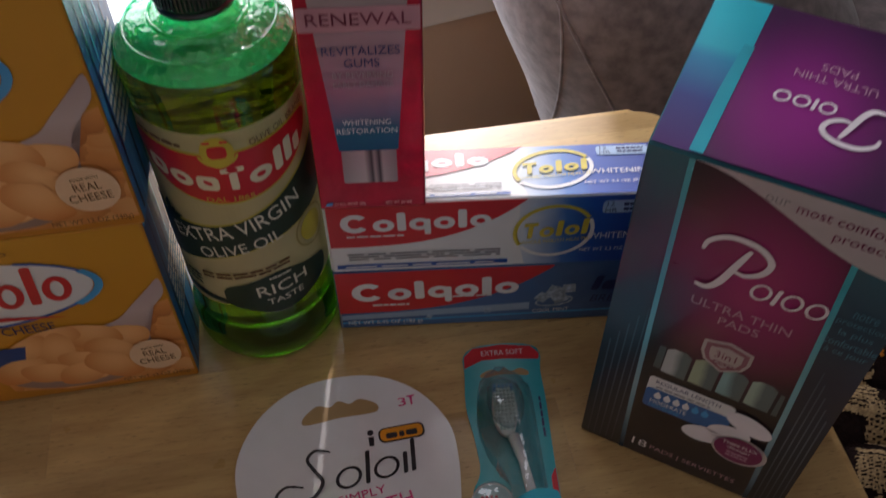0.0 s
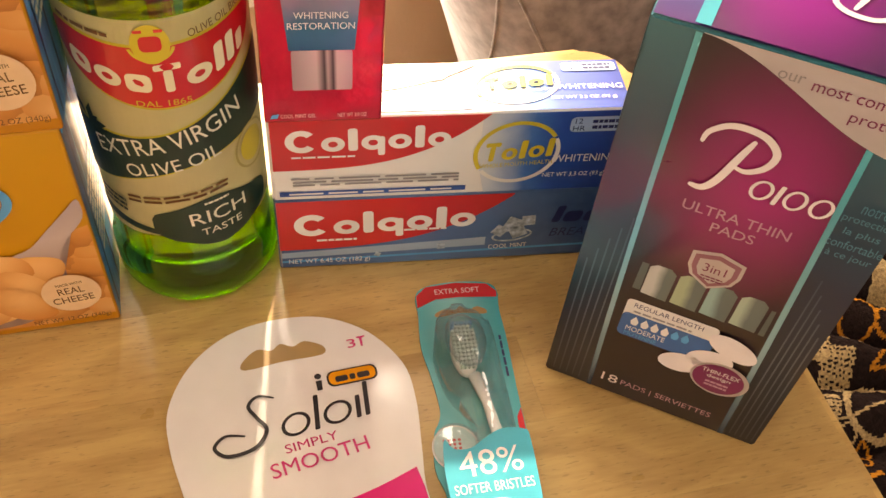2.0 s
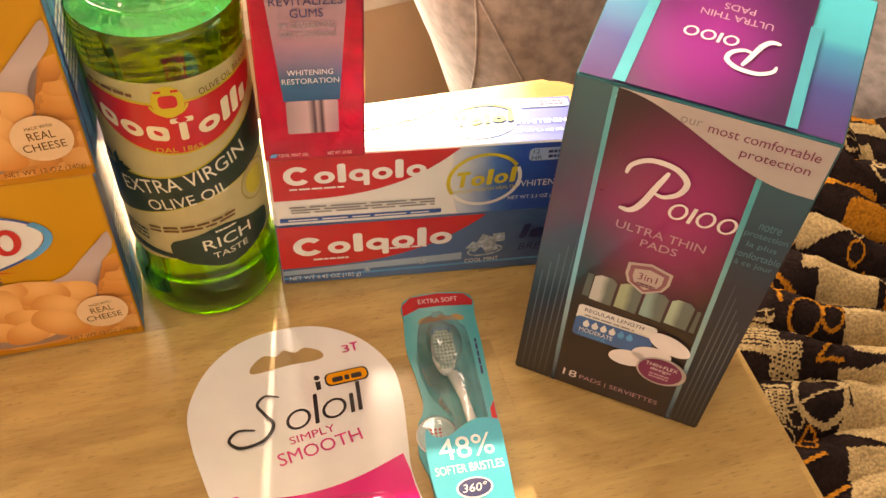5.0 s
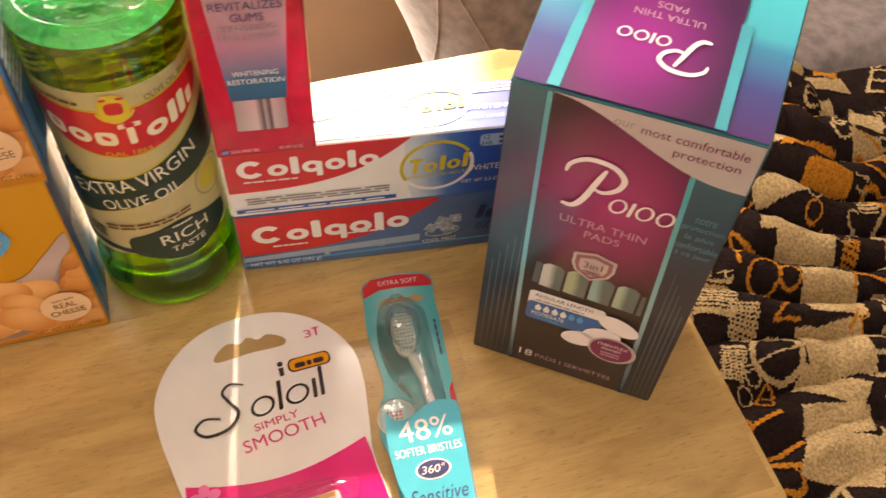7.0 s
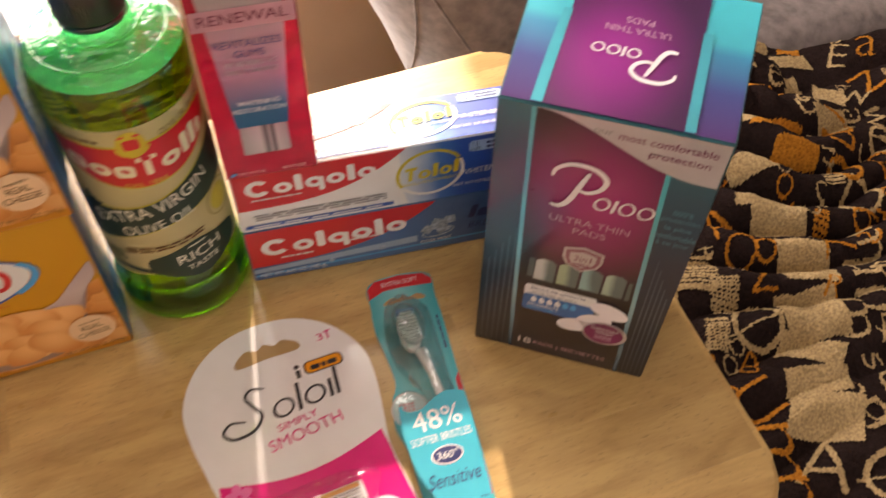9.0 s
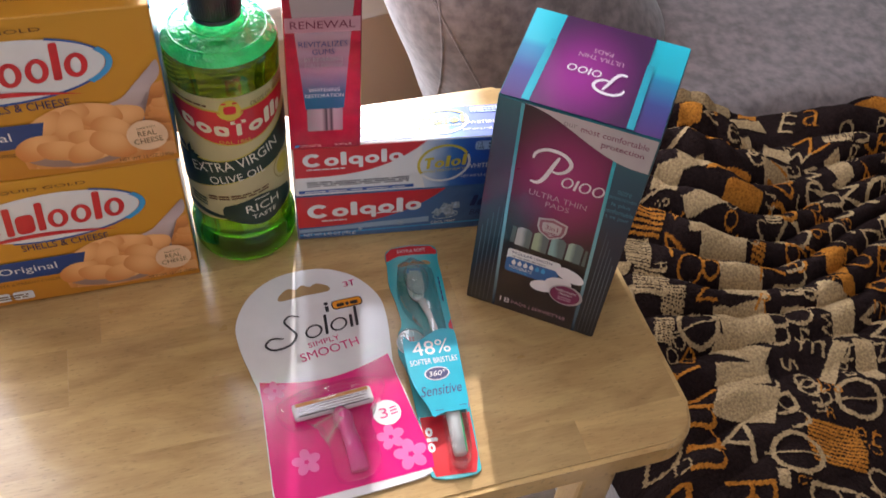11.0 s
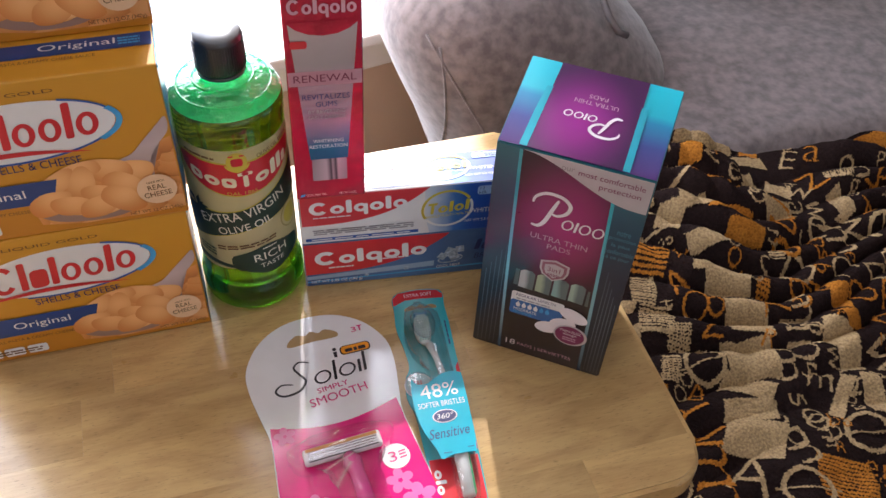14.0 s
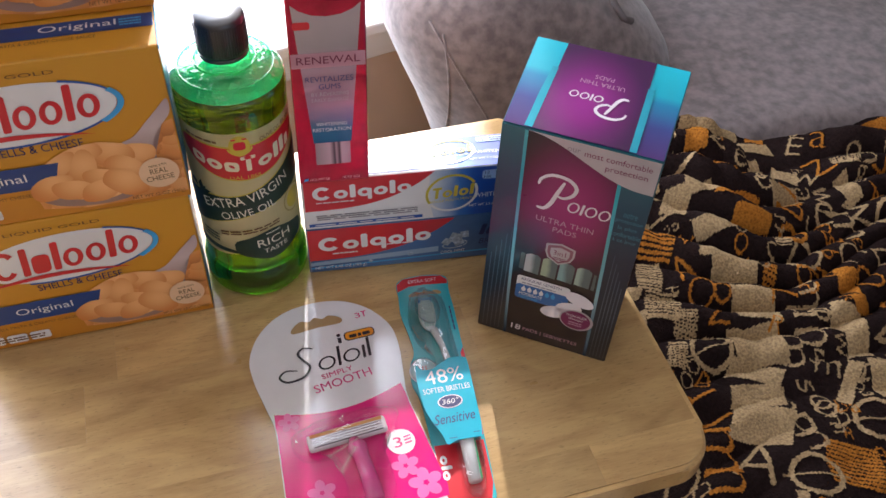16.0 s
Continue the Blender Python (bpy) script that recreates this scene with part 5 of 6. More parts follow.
# lid
PL = math.hypot(PD, PZ)
pl = Face(pad, (0, 0, PH), (1, 0, 0), (0, PD, PZ))
pl.fill("lid_panel", [(0.0006, 0.0008), (PW - 0.0006, 0.0008), (PW - 0.0006, PL - 0.0008), (0.0006, PL - 0.0008)], lid_panel, 2, "teal and violet lid panel")
lx = lambda y: 0.0185 + 0.003 * (y / PL)
rx_ = lambda y: PW - 0.0215 - 0.001 * (y / PL)
yl = frange(0.001, PL - 0.001, 10)
pl.fill("lid_field", [(lx(y), y) for y in yl] + [(rx_(y), y) for y in yl[::-1]], magenta_lid, 5, "purple lid field")
half = [y for y in yl if y < PL * 0.72]
pl.fill("teal_line", [(lx(y) - 0.0045 + 0.05 * max(0, y - 0.03), y) for y in half] + [(lx(y) + 0.0006, y) for y in half[::-1]], teal_bright, 6)
pl.fill("teal_line", [(rx_(y) - 0.0006, y) for y in half] + [(rx_(y) + 0.004, y) for y in half[::-1]], teal_bright, 6)
swash_mark(pl, 0.053, 0.032, 0.038, 0.02, True, PALE, 7)
pl.words("ULTRA THIN", 0.052, 0.0475, 0.029, 0.0034, DUSTY, 7, 180)
pl.words("PADS", 0.052, 0.053, 0.0125, 0.0034, DUSTY, 7, 180)
pr = Face(pad, (PW, 0, 0), (0, 1, 0), (0, 0, 1))
pr.fill("side_panel", [(0.001, 0.15), (PD - 0.001, 0.165), (PD - 0.001, PH + PZ - 0.0015), (0.001, PH - 0.001)], teal_bright, 1, "teal side panel")
prl = Face(pad, (0, PD, 0), (0, -1, 0), (0, 0, 1))
prl.fill("side_panel", [(0.001, 0.18), (PD - 0.001, 0.165), (PD - 0.001, PH - 0.001), (0.001, PH + PZ - 0.0015)], teal_bright, 1, "teal side panel")

# the carton has gone a little out of true
lean = Matrix(((1.03, 0, 0.018, 0), (0, 1, -0.004, 0), (0, 0, 1, 0), (0, 0, 0, 1)))
for ob in pad.children:
    ob.data.transform(lean)

# ---- the oil bottle ----
glass = clear_mat("green_glass", (0.32, 0.6, 0.08), 0.54, 0.012, 0.17, 0.03)
oil_mat = clear_mat("olive_oil", (0.66, 0.42, 0.025), 0.0, 0.02, 0.0, 0.04)
paper = mat("cream_label_paper", (0.62, 0.52, 0.28), 0.5, vary=0.06, scale=90)
let_light_through(paper, (0.75, 0.66, 0.25), 0.2)
dark_green = mat("dark_green_print", (0.012, 0.035, 0.022), 0.45, vary=0.1)
bottle = thing("oil_bottle", pose(-0.0425, 0.0215, TZ + 0.0005), "green glass olive oil bottle with black cap and cream label", "bottle")
outer = [(0.032, 0.0015), (0.036, 0), (0.0404, 0.0015), (0.042, 0.005), (0.042, 0.022), (0.0412, 0.0265), (0.0399, 0.0295), (0.0394, 0.034), (0.0394, 0.176), (0.0398, 0.181), (0.0402, 0.188), (0.0402, 0.194), (0.0396, 0.199), (0.0372, 0.2035), (0.032, 0.207), (0.0255, 0.2098), (0.019, 0.2115), (0.0162, 0.2135), (0.015, 0.2165), (0.015, 0.226)]
part("glass_body", lathe_bm([p for p in outer if p[1] < 0.2], 72), glass, bottle, "clear green glass", True)
# Brighter than the body glass: daylight glowing in the shoulder is put into the tint.
molded = clear_mat("lit_molded_glass", (0.1, 0.94, 0.5), 0.24, 0.03, 0.28, 0.5, 0.8, 150)
part("shoulder", lathe_bm([p for p in outer if p[1] > 0.1985], 72, False), molded, bottle, "molded glass shoulder, tinted bright emerald for the light in it", True)
for r, z in ((0.0335, 0.2062), (0.0215, 0.2111)):
    part("embossed_ring", lathe_bm([(r - 0.0009, z), (r - 0.0005, z + 0.0009), (r + 0.0005, z + 0.0008), (r + 0.0009, z - 0.0003)], 64, False), molded, bottle, "", True)
oil = [(0.034, 0.029), (0.0366, 0.03), (0.0372, 0.034), (0.0372, 0.176), (0.0375, 0.186), (0.035, 0.1885)]
part("oil", lathe_bm(oil, 56), oil_mat, bottle, "yellow-green olive oil filling the bottle", True)
# Added ring: its dark tint stands for the darkness refracted in the base.
part("heel", lathe_bm([(0.0355, 0.0078), (0.038, 0.0085), (0.0388, 0.0102), (0.0388, 0.0235), (0.0376, 0.0265)], 56, False), clear_mat("dark_refraction_tint", (0.035, 0.1, 0.02), 0.3, 0.03, 0.2, 0.02), bottle, "dark green band added for the darkness refracted in the base", True)
plastic = mat("black_cap_plastic", (0.014, 0.014, 0.016), 0.34, vary=0.1, scale=200, spec=0.9, coat=0.4)
cap = part("cap", lathe_bm([(0.0165, 0.219), (0.0175, 0.22), (0.0175, 0.2435), (0.017, 0.2455), (0.0157, 0.2468), (0.001, 0.247)], 48), plastic, bottle, "ribbed black screw cap", True)
rib = bmesh.new()
for k in range(60):
    a = 2 * math.pi * k / 60
    bmesh.ops.create_cube(rib, size=1, matrix=Matrix.Rotation(a, 4, "Z") @ Matrix.Translation((0.0176, 0, 0.2317)) @ Matrix.Diagonal((0.0006, 0.0009, 0.0215, 1)))
part("ribs", rib, plastic, cap)
part("neck_ring", lathe_bm([(0.0152, 0.2155), (0.0172, 0.216), (0.0172, 0.218), (0.0152, 0.2185)], 48), plastic, bottle, "", True)
FACING = -84
lb = Round(bottle, 0.0395, FACING, stretch=1.095)
W2 = 0.0545
lb.band("front_label", frange(-W2, W2, 40), lambda x: 0.043 + 0.004 * math.cos(x * 40) ** 2, lambda x: 0.1585, paper, 1, "cream paper label")
be = lambda x, c, rx, ry: ry * max(0.0, 1 - ((x - c) / rx) ** 2) ** 0.42
arc = lambda x: 0.1345 + 5 * x * x
lb.band("red_banner", frange(-0.05, 0.05, 40), lambda x: arc(x) - be(x, 0, 0.0501, 0.0165), lambda x: arc(x) + be(x, 0, 0.0501, 0.0135), GOLD, 2, "")
lb.band("red_banner", frange(-0.0485, 0.0485, 40), lambda x: arc(x) - be(x, 0, 0.0486, 0.0153), lambda x: arc(x) + be(x, 0, 0.0486, 0.0123), RED, 3, "red banner with gold rim")
lb.mark("xoxTolli", 0.001, 0.133, 0.078, 0.0125, mat("ivory_print", (0.8, 0.72, 0.5), 0.4), 4, 0, 0, 0.007, label="ivory wordmark as plain shapes")
lb.fill("crest", oval(-0.001, 0.1485, 0.0075, 0.0085, 24), GOLD, 4, "gold crest")
lb.fill("crest", rrect(-0.0052, 0.0032, 0.1455, 0.1522, 0.0022), RED, 5)
lb.fill("crest", rrect(-0.0065, 0.0045, 0.1535, 0.1548, 0.0006), RED, 5)
lb.ring("crest", -0.001, 0.1478, 0.0092, 0.0072, 0.0013, GOLD, 4, 0, 190, 350)
lb.words("OLIVE OIL BRAND", 0.0305, 0.1525, 0.034, 0.0034, BROWN, 4, 7)
lb.bars(-0.0295, 0.1525, 0.026, 0.003, 1, BROWN, 4, -4)
lb.words("DAL 1865", 0.0, 0.1215, 0.022, 0.0028, GOLD, 4)
sw1 = lambda x: 0.0935 + 0.26 * x + 1.6 * x * x
lb.band("green_swoosh", frange(-W2, W2, 40), lambda x: sw1(x) - 0.0125 + 0.004 * math.cos(x * 40), lambda x: sw1(x) + 0.0165 - 0.0035 * math.cos(x * 50), GOLD, 2)
lb.band("green_swoosh", frange(-W2, W2, 40), lambda x: sw1(x) - 0.0117 + 0.004 * math.cos(x * 40), lambda x: sw1(x) + 0.0157 - 0.0035 * math.cos(x * 50), dark_green, 3, "dark green swoosh")
IVORY = mat("ivory_letters", (0.8, 0.76, 0.62), 0.4)
lb.words("EXTRA VIRGIN", -0.002, 0.101, 0.07, 0.0085, IVORY, 4, 13, 0, 0.001)
lb.words("OLIVE OIL", -0.002, 0.0885, 0.043, 0.0068, IVORY, 4, 11)
leaf = [(0, 0), (0.5, 0.22), (1, 0), (0.5, -0.2)]
for cx, cy, l, a in ((-0.041, 0.101, 0.011, 40), (-0.039, 0.103, 0.011, 75), (-0.04, 0.102, 0.012, 15), (-0.041, 0.104, 0.01, 120), (-0.036, 0.1, 0.011, -12), (-0.043, 0.107, 0.009, 150)):
    c, s = math.cos(radians(a)), math.sin(radians(a))
    lb.fill("olive_leaf", [(cx + l * (c * x - s * y), cy + l * (s * x + c * y)) for x, y in leaf], dark_green, 4)
lb.bars(-0.004, 0.0695, 0.05, 0.005, 2, BROWN, 4, 7)
lb.fill("seal", oval(0.038, 0.083, 0.008, 0.0085, 24), GOLD, 4, "gold round seal")
lb.ring("seal_rim", 0.038, 0.083, 0.0115, 0.012, 0.0012, mat("dull_gold_print", (0.45, 0.35, 0.12), 0.4), 4)
hump = lambda x: max(0.0, 1 - ((x - 0.014) / 0.031) ** 2) ** 0.4
lb.band("badge", frange(-0.017, 0.045, 34), lambda x: 0.051 - 0.0095 * hump(x) - 0.0035 * math.exp(-((x - 0.014) / 0.013) ** 2), lambda x: 0.056 + 0.007 * hump(x) + 0.0045 * math.exp(-((x - 0.014) / 0.015) ** 2), dark_green, 3, "dark green badge")
lb.words("RICH", 0.0145, 0.0568, 0.028, 0.0075, IVORY, 4, 4)
lb.words("TASTE", 0.015, 0.0478, 0.0205, 0.0042, IVORY, 4, 3)
lb.bars(0.014, 0.0645, 0.012, 0.002, 1, IVORY, 4, 4)
lb.bars(-0.037, 0.061, 0.016, 0.009, 3, dark_green, 4, -4)
lb.band("green_foot", frange(-W2, -0.012, 14), lambda x: 0.0475 - 0.03 * (x + W2), lambda x: 0.0535 - 0.1 * (x + W2), dark_green, 2)
bk = Round(bottle, 0.0395, FACING + 180, stretch=1.095)
bk.band("back_label", frange(-0.05, 0.05, 36), lambda x: 0.04, lambda x: 0.1585, let_light_through(mat("back_label_paper", (0.5, 0.45, 0.22), 0.55), (0.7, 0.65, 0.3), 0.5), 1, "cream back label seen through the glass")
ins = Round(bottle, 0.0386, FACING + 180, stretch=1.095)
ins.bars(0.0, 0.128, 0.08, 0.05, 9, dark_green, 0)

# ---- razor pack ----
gloss_white = mat("glossy_white_card", (0.8, 0.78, 0.78), 0.16, coat=0.6, vary=0.03)
hot_pink = mat("hot_pink_card", (0.78, 0.01, 0.2), 0.18, coat=0.6, vary=0.05)
soft_pink = mat("soft_pink_print", (0.85, 0.16, 0.42), 0.25, coat=0.4)
clear = clear_mat("clear_plastic", (0.98, 0.98, 0.985), 0.0, 0.02, 0.15)
razor = thing("razor_pack", pose(0.003, -0.034, TZ + 0.0006, 0, 0, 9.0), "pink and white razor blister pack lying on the table", "razor pack")
half_out = [(0.0, 0.0), (0.024, -0.004), (0.044, -0.018), (0.0565, -0.04), (0.0575, -0.062), (0.0535, -0.088), (0.0505, -0.108), (0.0525, -0.135), (0.055, -0.165), (0.0565, -0.19), (0.05, -0.2), (0.02, -0.202)]
half_out = [(x * 1.01, y * 1.01) for x, y in half_out]
SHIFT = -0.006
outline = [(x + SHIFT, y) for x, y in smooth_loop(half_out + [(-x, y) for x, y in half_out[::-1] if x > 0.001], 5)]
part("card", prism_bm(outline[::-1], 0, 0.0014, 0.0004, 1), gloss_white, razor, "white hanging card")
rz = Face(razor, (0, 0, 0.0014), (1, 0, 0), (0, 1, 0))
edge_at = {}
for x, y in outline:
    edge_at[round(y, 3)] = max(edge_at.get(round(y, 3), 0), abs(x - SHIFT))


def pack_half(y):
    ks = sorted(edge_at, key=lambda q: abs(q - y))[:2]
    return sum(edge_at[k] for k in ks) / 2 - 0.0008


curve = [(x, -0.0955 - 0.011 * math.cos(x * 29)) for x in frange(-0.0492, 0.0492, 22)]
low = [(pack_half(y), y) for y in frange(-0.108, -0.198, 10)]
rz.fill("pink_field", [(x + SHIFT, y) for x, y in curve + low + [(-x, y) for x, y in low[::-1]]], hot_pink, 1, "hot pink lower field")
hole_mat = mat("hole_view_of_wood", (0.42, 0.27, 0.12), 0.4)
rz.fill("hang_hole", smooth_loop([(x + SHIFT, y) for x, y in [(-0.02, -0.0225), (-0.012, -0.0165), (-0.005, -0.0185), (0.0, -0.0155), (0.006, -0.0185), (0.012, -0.0165), (0.0205, -0.0215), (0.019, -0.0265), (0.0, -0.0262), (-0.019, -0.0272)]], 4), hole_mat, 1, "cut-out hang hole showing the wood")
rz.fill("maker_plate", rrect(0.0125, 0.0375, -0.0465, -0.0375, 0.0035), BLACK, 2)
rz.fill("maker_plate", rrect(0.0135, 0.0365, -0.0457, -0.0383, 0.003), mat("orange_print", (0.8, 0.3, 0.01), 0.3), 3, "orange maker's plate")
rz.mark("xix", 0.025, -0.042, 0.017, 0.005, BLACK, 4, label="black mark as plain shapes")
rz.fill("figure_mark", oval(0.0085, -0.039, 0.0017, 0.0017, 12), BLACK, 3)
rz.fill("figure_mark", [(0.007, -0.047), (0.0095, -0.047), (0.01, -0.0415), (0.007, -0.0415)], BLACK, 3)
rz.words("3", 0.0285, -0.0235, 0.0042, 0.0052, PINKTEXT, 3)
rz.fill("razor_symbol", [(x + 0.0075, y - 0.001) for x, y in [(0.0255, -0.0252), (0.0265, -0.0252), (0.0268, -0.0205), (0.0285, -0.0198), (0.0285, -0.0192), (0.024, -0.0192), (0.024, -0.0198), (0.0255, -0.0205)]], PINKTEXT, 3)
rz.stroke("script_stroke", [(-0.014, -0.046), (-0.0215, -0.0435), (-0.0265, -0.048), (-0.0235, -0.055), (-0.02, -0.0625), (-0.0265, -0.0705), (-0.039, -0.072), (-0.0445, -0.0665), (-0.039, -0.0615), (-0.03, -0.0635)], 0.002, BLACK, 3, "black script wordmark as plain strokes")
rz.mark("oloil", 0.0085, -0.058, 0.043, 0.0185, BLACK, 3, 5, 0.2, thick=0.125)
rz.words("SIMPLY", -0.001, -0.0735, 0.025, 0.0046, PINKTEXT, 3, 5)
rz.words("SMOOTH", 0.0015, -0.082, 0.046, 0.0075, PINKTEXT, 3, 6)


def flower(fc, cx, cy, r, material, layer):
    for k in range(5):
        a = radians(72 * k + 20)
        fc.fill("petal", oval(cx + r * 0.6 * math.cos(a), cy + r * 0.6 * math.sin(a), r * 0.46, r * 0.36, 14, math.degrees(a)), material, layer + 0.1 * k)
    fc.fill("petal", oval(cx, cy, r * 0.16, r * 0.16, 10), hot_pink, layer + 1)


for cx, cy, r in ((-0.046, -0.107, 0.008), (0.026, -0.167, 0.01), (0.036, -0.184, 0.012), (-0.036, -0.17, 0.01)):
    flower(rz, cx, cy, r, soft_pink, 2)
rz.fill("round_badge", oval(0.0285, -0.147, 0.0105, 0.0105, 30), WHITE, 3, "white round badge")
rz.words("3", 0.026, -0.147, 0.006, 0.0085, PINKTEXT, 4)
rz.fills("badge_rule", [[(0.031, -0.1435 - 0.0026 * k), (0.0365, -0.143 - 0.0026 * k), (0.0365, -0.1442 - 0.0026 * k), (0.031, -0.1447 - 0.0026 * k)] for k in range(3)], PINKTEXT, 4)
blister = prism_bm(smooth_loop([(-0.043, -0.122), (0.026, -0.12), (0.029, -0.135), (0.014, -0.149), (0.013, -0.19), (-0.018, -0.192), (-0.019, -0.151), (-0.043, -0.143)], 4)[::-1], 0.0014, 0.0145, 0.005, 3)
part("blister", blister, clear, razor, "clear plastic blister", True)
head = part("razor_head", box_bm(-0.0295, 0.0295, -0.0065, 0.0065, -0.003, 0.003, 0.0022, 3), mat("white_plastic", (0.75, 0.72, 0.72), 0.3), razor, "white razor head")
head.matrix_local = Matrix.Translation((-0.008, -0.1325, 0.0075)) @ Matrix.Rotation(radians(1.5), 4, "Z")
part("lubricating_strip", box_bm(-0.027, 0.027, 0.0025, 0.0052, 0.003, 0.0036, 0.0003, 1), mat("orange_strip", (0.75, 0.33, 0.1), 0.4), head, "orange strip")
steel_blade = mat("blade_steel", (0.55, 0.55, 0.56), 0.25, metal=1.0)
for k in range(3):
    part("blade", box_bm(-0.026, 0.026, 0.0008 - 0.0022 * k, 0.0016 - 0.0022 * k, 0.003, 0.0034), steel_blade, head)
part("guard", box_bm(-0.026, 0.026, -0.0058, -0.0052, 0.003, 0.0036), mat("guard_rubber", (0.05, 0.04, 0.05), 0.6), head)
handle = tube_bm([(-0.005, -0.138, 0.007), (-0.004, -0.146, 0.008), (-0.003, -0.154, 0.008), (-0.002, -0.17, 0.008), (-0.002, -0.188, 0.007)], [0.004, 0.0075, 0.0055, 0.006, 0.0065], 14)
part("razor_handle", handle, mat("pink_plastic", (0.75, 0.08, 0.3), 0.25, coat=0.4), razor, "glossy pink razor handle", True)

# ---- toothbrush pack ----
teal_card = ramp_mat("teal_card_print", [(0, (0.03, 0.37, 0.43)), (0.5, (0.2, 0.58, 0.6)), (1, (0.04, 0.41, 0.47))], 0, -0.022, 0.022, rough=0.25, wobble=0.15)
hazy = clear_mat("molded_clear_plastic", (0.95, 0.965, 0.97), 0.0, 0.03, 0.24, 0.08, 0.5, 70)
brush = thing("toothbrush_pack", pose(0.0925, -0.0165, TZ + 0.0006, 0, 0, 1.2), "teal and red toothbrush blister pack lying on the table", "toothbrush pack")
BL = 0.214
card_half = [(0.0, 0.0), (0.017, -0.002), (0.0215, -0.008), (0.0205, -0.02), (0.021, -0.04), (0.0205, -0.075), (0.021, -0.11), (0.02, -0.16), (0.0185, -0.2), (0.015, -BL)]
b_out = smooth_loop(card_half + [(-0.015, -BL), (-0.018, -0.2), (-0.02, -0.16), (-0.0215, -0.125), (-0.0255, -0.108), (-0.0235, -0.09), (-0.019, -0.08), (-0.0205, -0.06), (-0.0235, -0.04), (-0.0225, -0.02), (-0.0225, -0.008), (-0.0165, -0.002)], 4)
part("card", prism_bm(b_out[::-1], 0, 0.0012, 0.0003, 1), teal_card, brush, "teal backing card")
tb = Face(brush, (0, 0, 0.0012), (1, 0, 0), (0, 1, 0))
tb.fill("red_top", [(-0.0223, -0.016), (-0.022, -0.008), (-0.0165, -0.0025), (0.0, -0.0008), (0.0165, -0.0028), (0.021, -0.008), (0.0205, -0.012), (0.0, -0.0105), (-0.012, -0.011)], RED, 1, "red header")
tb.words("EXTRA SOFT", 0.0, -0.0065, 0.024, 0.0034, PALE, 3)
tb.fill("hang_hole", smooth_loop([(-0.0135, -0.0205), (-0.0075, -0.0175), (-0.003, -0.019), (0.0, -0.0165), (0.004, -0.019), (0.009, -0.0175), (0.0135, -0.02), (0.012, -0.0225), (0.0, -0.021), (-0.012, -0.0228)], 4), hole_mat, 1, "cut-out hang hole showing the wood")
tb.fill("red_foot", [(-0.0185, -0.165), (0.0185, -0.165), (0.018, -0.2), (0.0145, -BL + 0.001), (-0.0145, -BL + 0.001), (-0.0178, -0.2)], RED, 1, "red lower field")
tb.fill("red_edge", [(0.0175, -0.085), (0.0203, -0.08), (0.0205, -0.11), (0.0195, -0.16), (0.016, -0.165)], RED, 1.5)
tb.mark("olo", -0.0125, -0.184, 0.02, 0.008, WHITE, 2, -90)
tb.fill("picture_disc", oval(-0.0145, -0.0985, 0.0105, 0.0112, 30), mat("pale_mint_print", (0.45, 0.66, 0.66), 0.3), 2, "pale round picture")
tb.ring("picture_rim", -0.0145, -0.0985, 0.0112, 0.0119, 0.0009, WHITE, 3)
tb.fills("bristle_dots", [oval(-0.0195 + 0.0024 * i, -0.0945 - 0.0022 * j, 0.0008, 0.0008, 8) for i in range(4) for j in range(5)], RED, 3)
tb.bars(0.0175, -0.05, 0.026, 0.0022, 1, NAVY, 2, 90)
part("blister", prism_bm(smooth_loop([(-0.0135, -0.028), (-0.004, -0.0235), (0.0065, -0.027), (0.0115, -0.04), (0.0125, -0.07), (0.0135, -0.11), (0.0145, -0.16), (0.0115, -0.205), (-0.0015, -0.205), (-0.0025, -0.16), (-0.003, -0.12), (-0.006, -0.088), (-0.0145, -0.072), (-0.0185, -0.05)], 4)[::-1], 0.0012, 0.0135, 0.0045, 3), hazy, brush, "clear plastic blister", True)
part("head_blister", prism_bm(oval(-0.003, -0.047, 0.0095, 0.0155, 32, 8), 0.0135, 0.0185, 0.004, 4), hazy, brush, "domed clear plastic over the brush head", True)
part("disc_blister", prism_bm(oval(-0.0145, -0.0985, 0.0108, 0.0115, 28), 0.0012, 0.0065, 0.0025, 3), hazy, brush, "clear round blister", True)
brush_white = mat("white_brush_plastic", (0.72, 0.74, 0.72), 0.28, coat=0.3)
part("brush_handle", tube_bm([(0.0, -0.062, 0.005), (0.0035, -0.078, 0.0055), (0.0055, -0.095, 0.006), (0.006, -0.115, 0.0065), (0.006, -0.14, 0.007), (0.0055, -0.17, 0.0065), (0.005, -0.2, 0.006)], [0.0032, 0.0024, 0.0028, 0.0036, 0.005, 0.0055, 0.005], 14), brush_white, brush, "white toothbrush handle", True)
bh = part("brush_head", prism_bm(oval(-0.003, -0.047, 0.0068, 0.0155, 28), 0.004, 0.0075, 0.0012, 2), brush_white, brush, "white brush head", True)
bris = bmesh.new()
brn = random.Random(2)
for i in range(6):
    for j in range(11):
        x, y = -0.008 + 0.002 * i, -0.059 + 0.0024 * j
        if ((x + 0.003) / 0.006) ** 2 + ((y + 0.047) / 0.0142) ** 2 < 1:
            bmesh.ops.create_cone(bris, segments=6, radius1=0.0009, radius2=0.001, depth=0.005, cap_ends=True, matrix=Matrix.Translation((x, y, 0.01 + brn.uniform(-0.0004, 0.0004))))
part("bristles", bris, mat("mint_bristles", (0.5, 0.68, 0.62), 0.6), bh, "pale mint bristles")
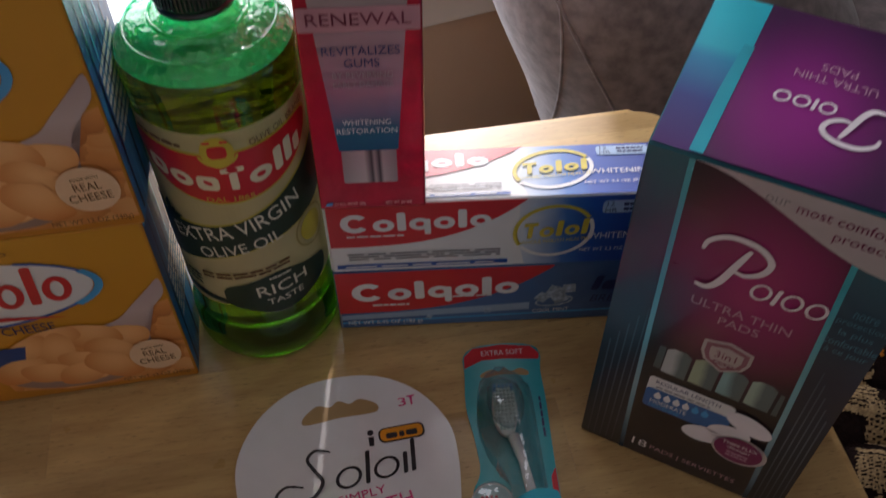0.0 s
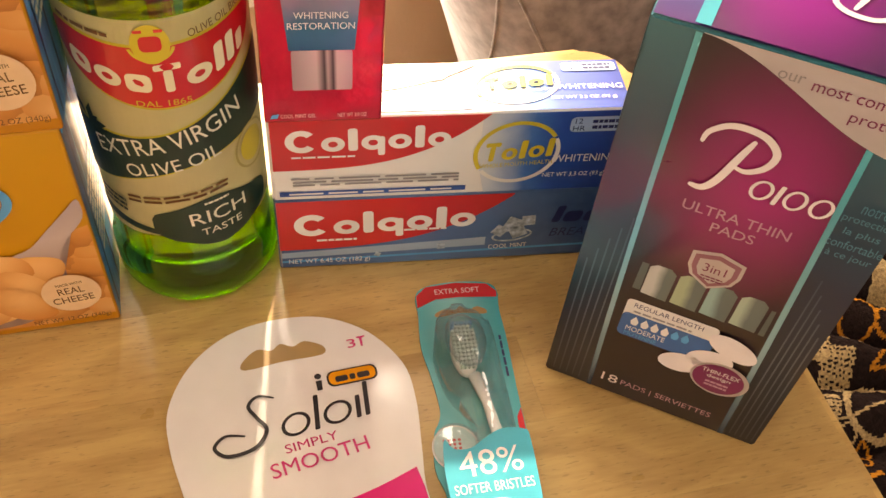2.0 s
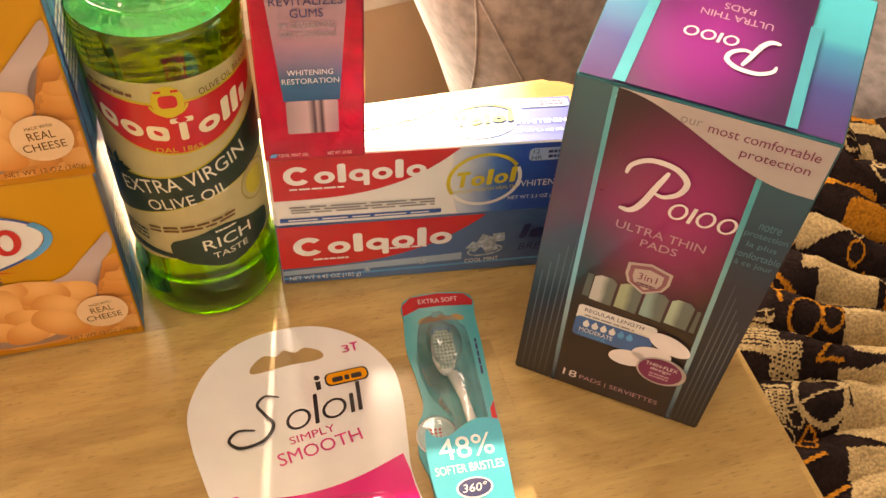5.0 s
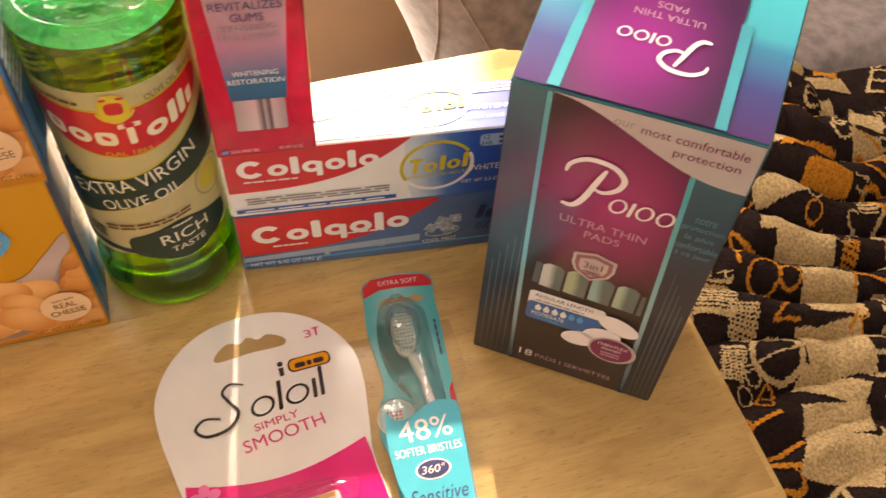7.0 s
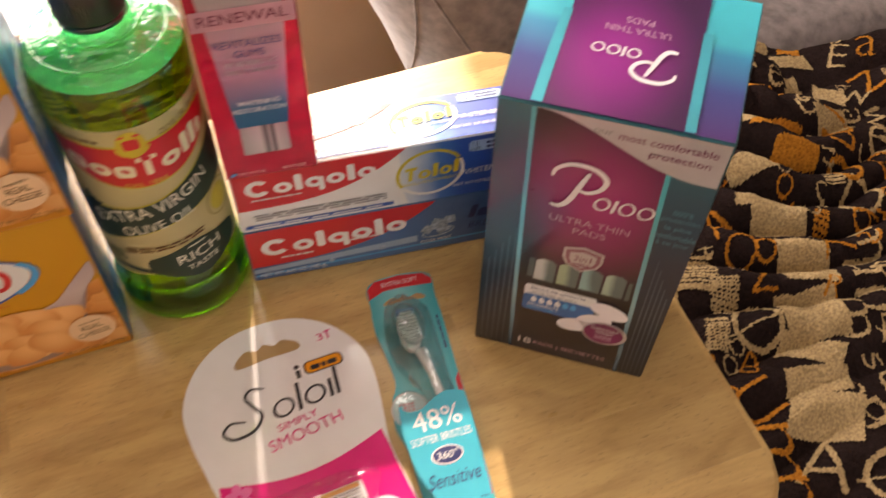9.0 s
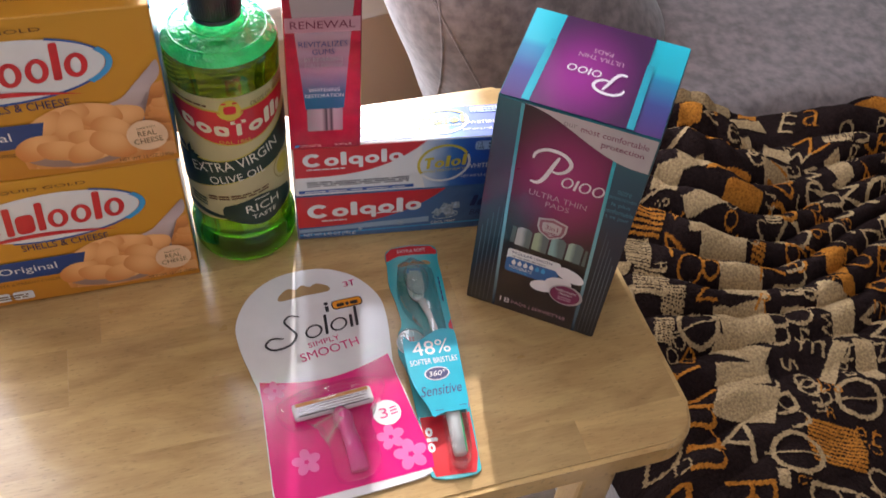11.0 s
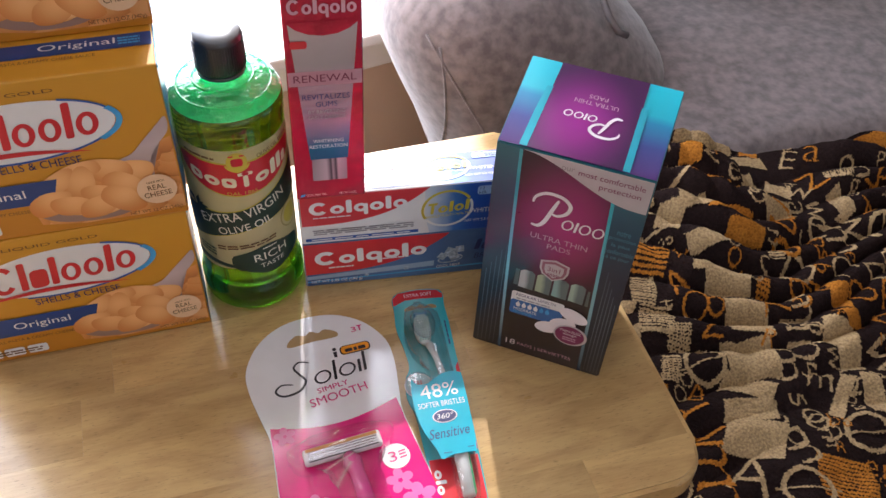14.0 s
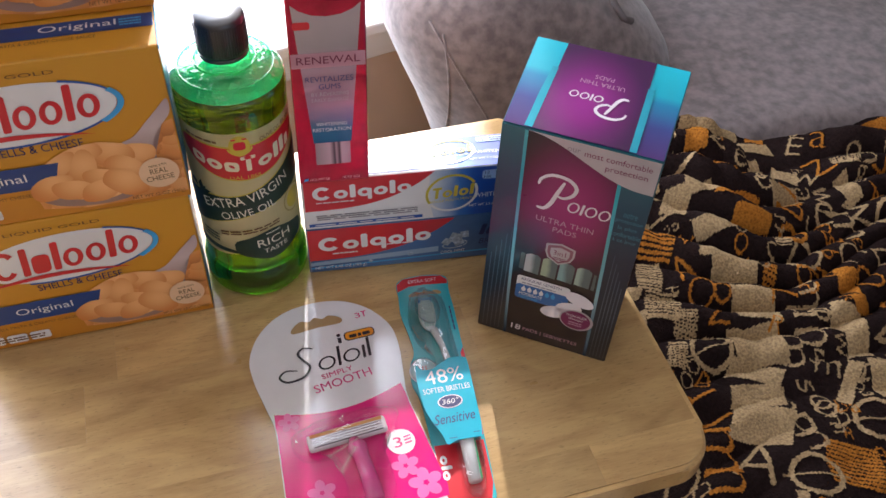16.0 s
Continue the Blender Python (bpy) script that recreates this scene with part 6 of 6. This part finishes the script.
bris = bmesh.new()
for i in range(5):
    bmesh.ops.create_cone(bris, segments=6, radius1=0.0011, radius2=0.0011, depth=0.0055, cap_ends=True, matrix=Matrix.Translation((-0.0075 + 0.0022 * i, -0.0355, 0.0105)))
part("tip_bristles", bris, SKYBLUE, bh, "blue tip bristles")
part("green_stripe", tube_bm([(0.0105, -0.135, 0.009), (0.0105, -0.16, 0.009), (0.0095, -0.2, 0.0085)], 0.0009, 6), mat("green_stripe_rubber", (0.03, 0.4, 0.15), 0.5), brush)
tag = Face(brush, (-0.002, -0.004, 0.0142), (1, 0, 0), (0, 1, 0))
sticker = prism_bm(smooth_loop([(-0.0195, -0.097), (-0.0155, -0.1015), (-0.008, -0.102), (-0.0005, -0.0975), (0.008, -0.0935), (0.018, -0.0945), (0.0205, -0.1), (0.02, -0.13), (0.0185, -0.163), (0.014, -0.1655), (0.0, -0.166), (-0.008, -0.1685), (-0.0105, -0.16), (-0.0185, -0.14), (-0.021, -0.115)], 4)[::-1], 0.0136, 0.0142)
bmesh.ops.translate(sticker, verts=sticker.verts[:], vec=(-0.002, -0.004, 0))
part("sticker", sticker, mat("turquoise_sticker", (0.02, 0.42, 0.56), 0.22, coat=0.6), brush, "turquoise paper sticker")
tag.words("48%", 0.0, -0.1095, 0.029, 0.0125, WHITE, 1, 3)
tag.words("SOFTER BRISTLES", 0.0, -0.1215, 0.036, 0.0048, WHITE, 1, 2)
tag.fill("oval_mark", oval(0.0005, -0.133, 0.0095, 0.0058, 28, 3), PALE, 1)
tag.fill("oval_mark", oval(0.0005, -0.133, 0.0085, 0.005, 28, 3), NAVY, 2, "navy oval")
tag.words("360\u00b0", 0.0005, -0.133, 0.013, 0.0046, WHITE, 3, 2, 0.2)
tag.words("Sensitive", 0.001, -0.147, 0.031, 0.0085, NAVY, 1, 3, 0.35)
tag.bars(-0.003, -0.164, 0.006, 0.0012, 1, NAVY, 1)
tag.bars(0.0145, -0.1615, 0.005, 0.0012, 1, NAVY, 1)
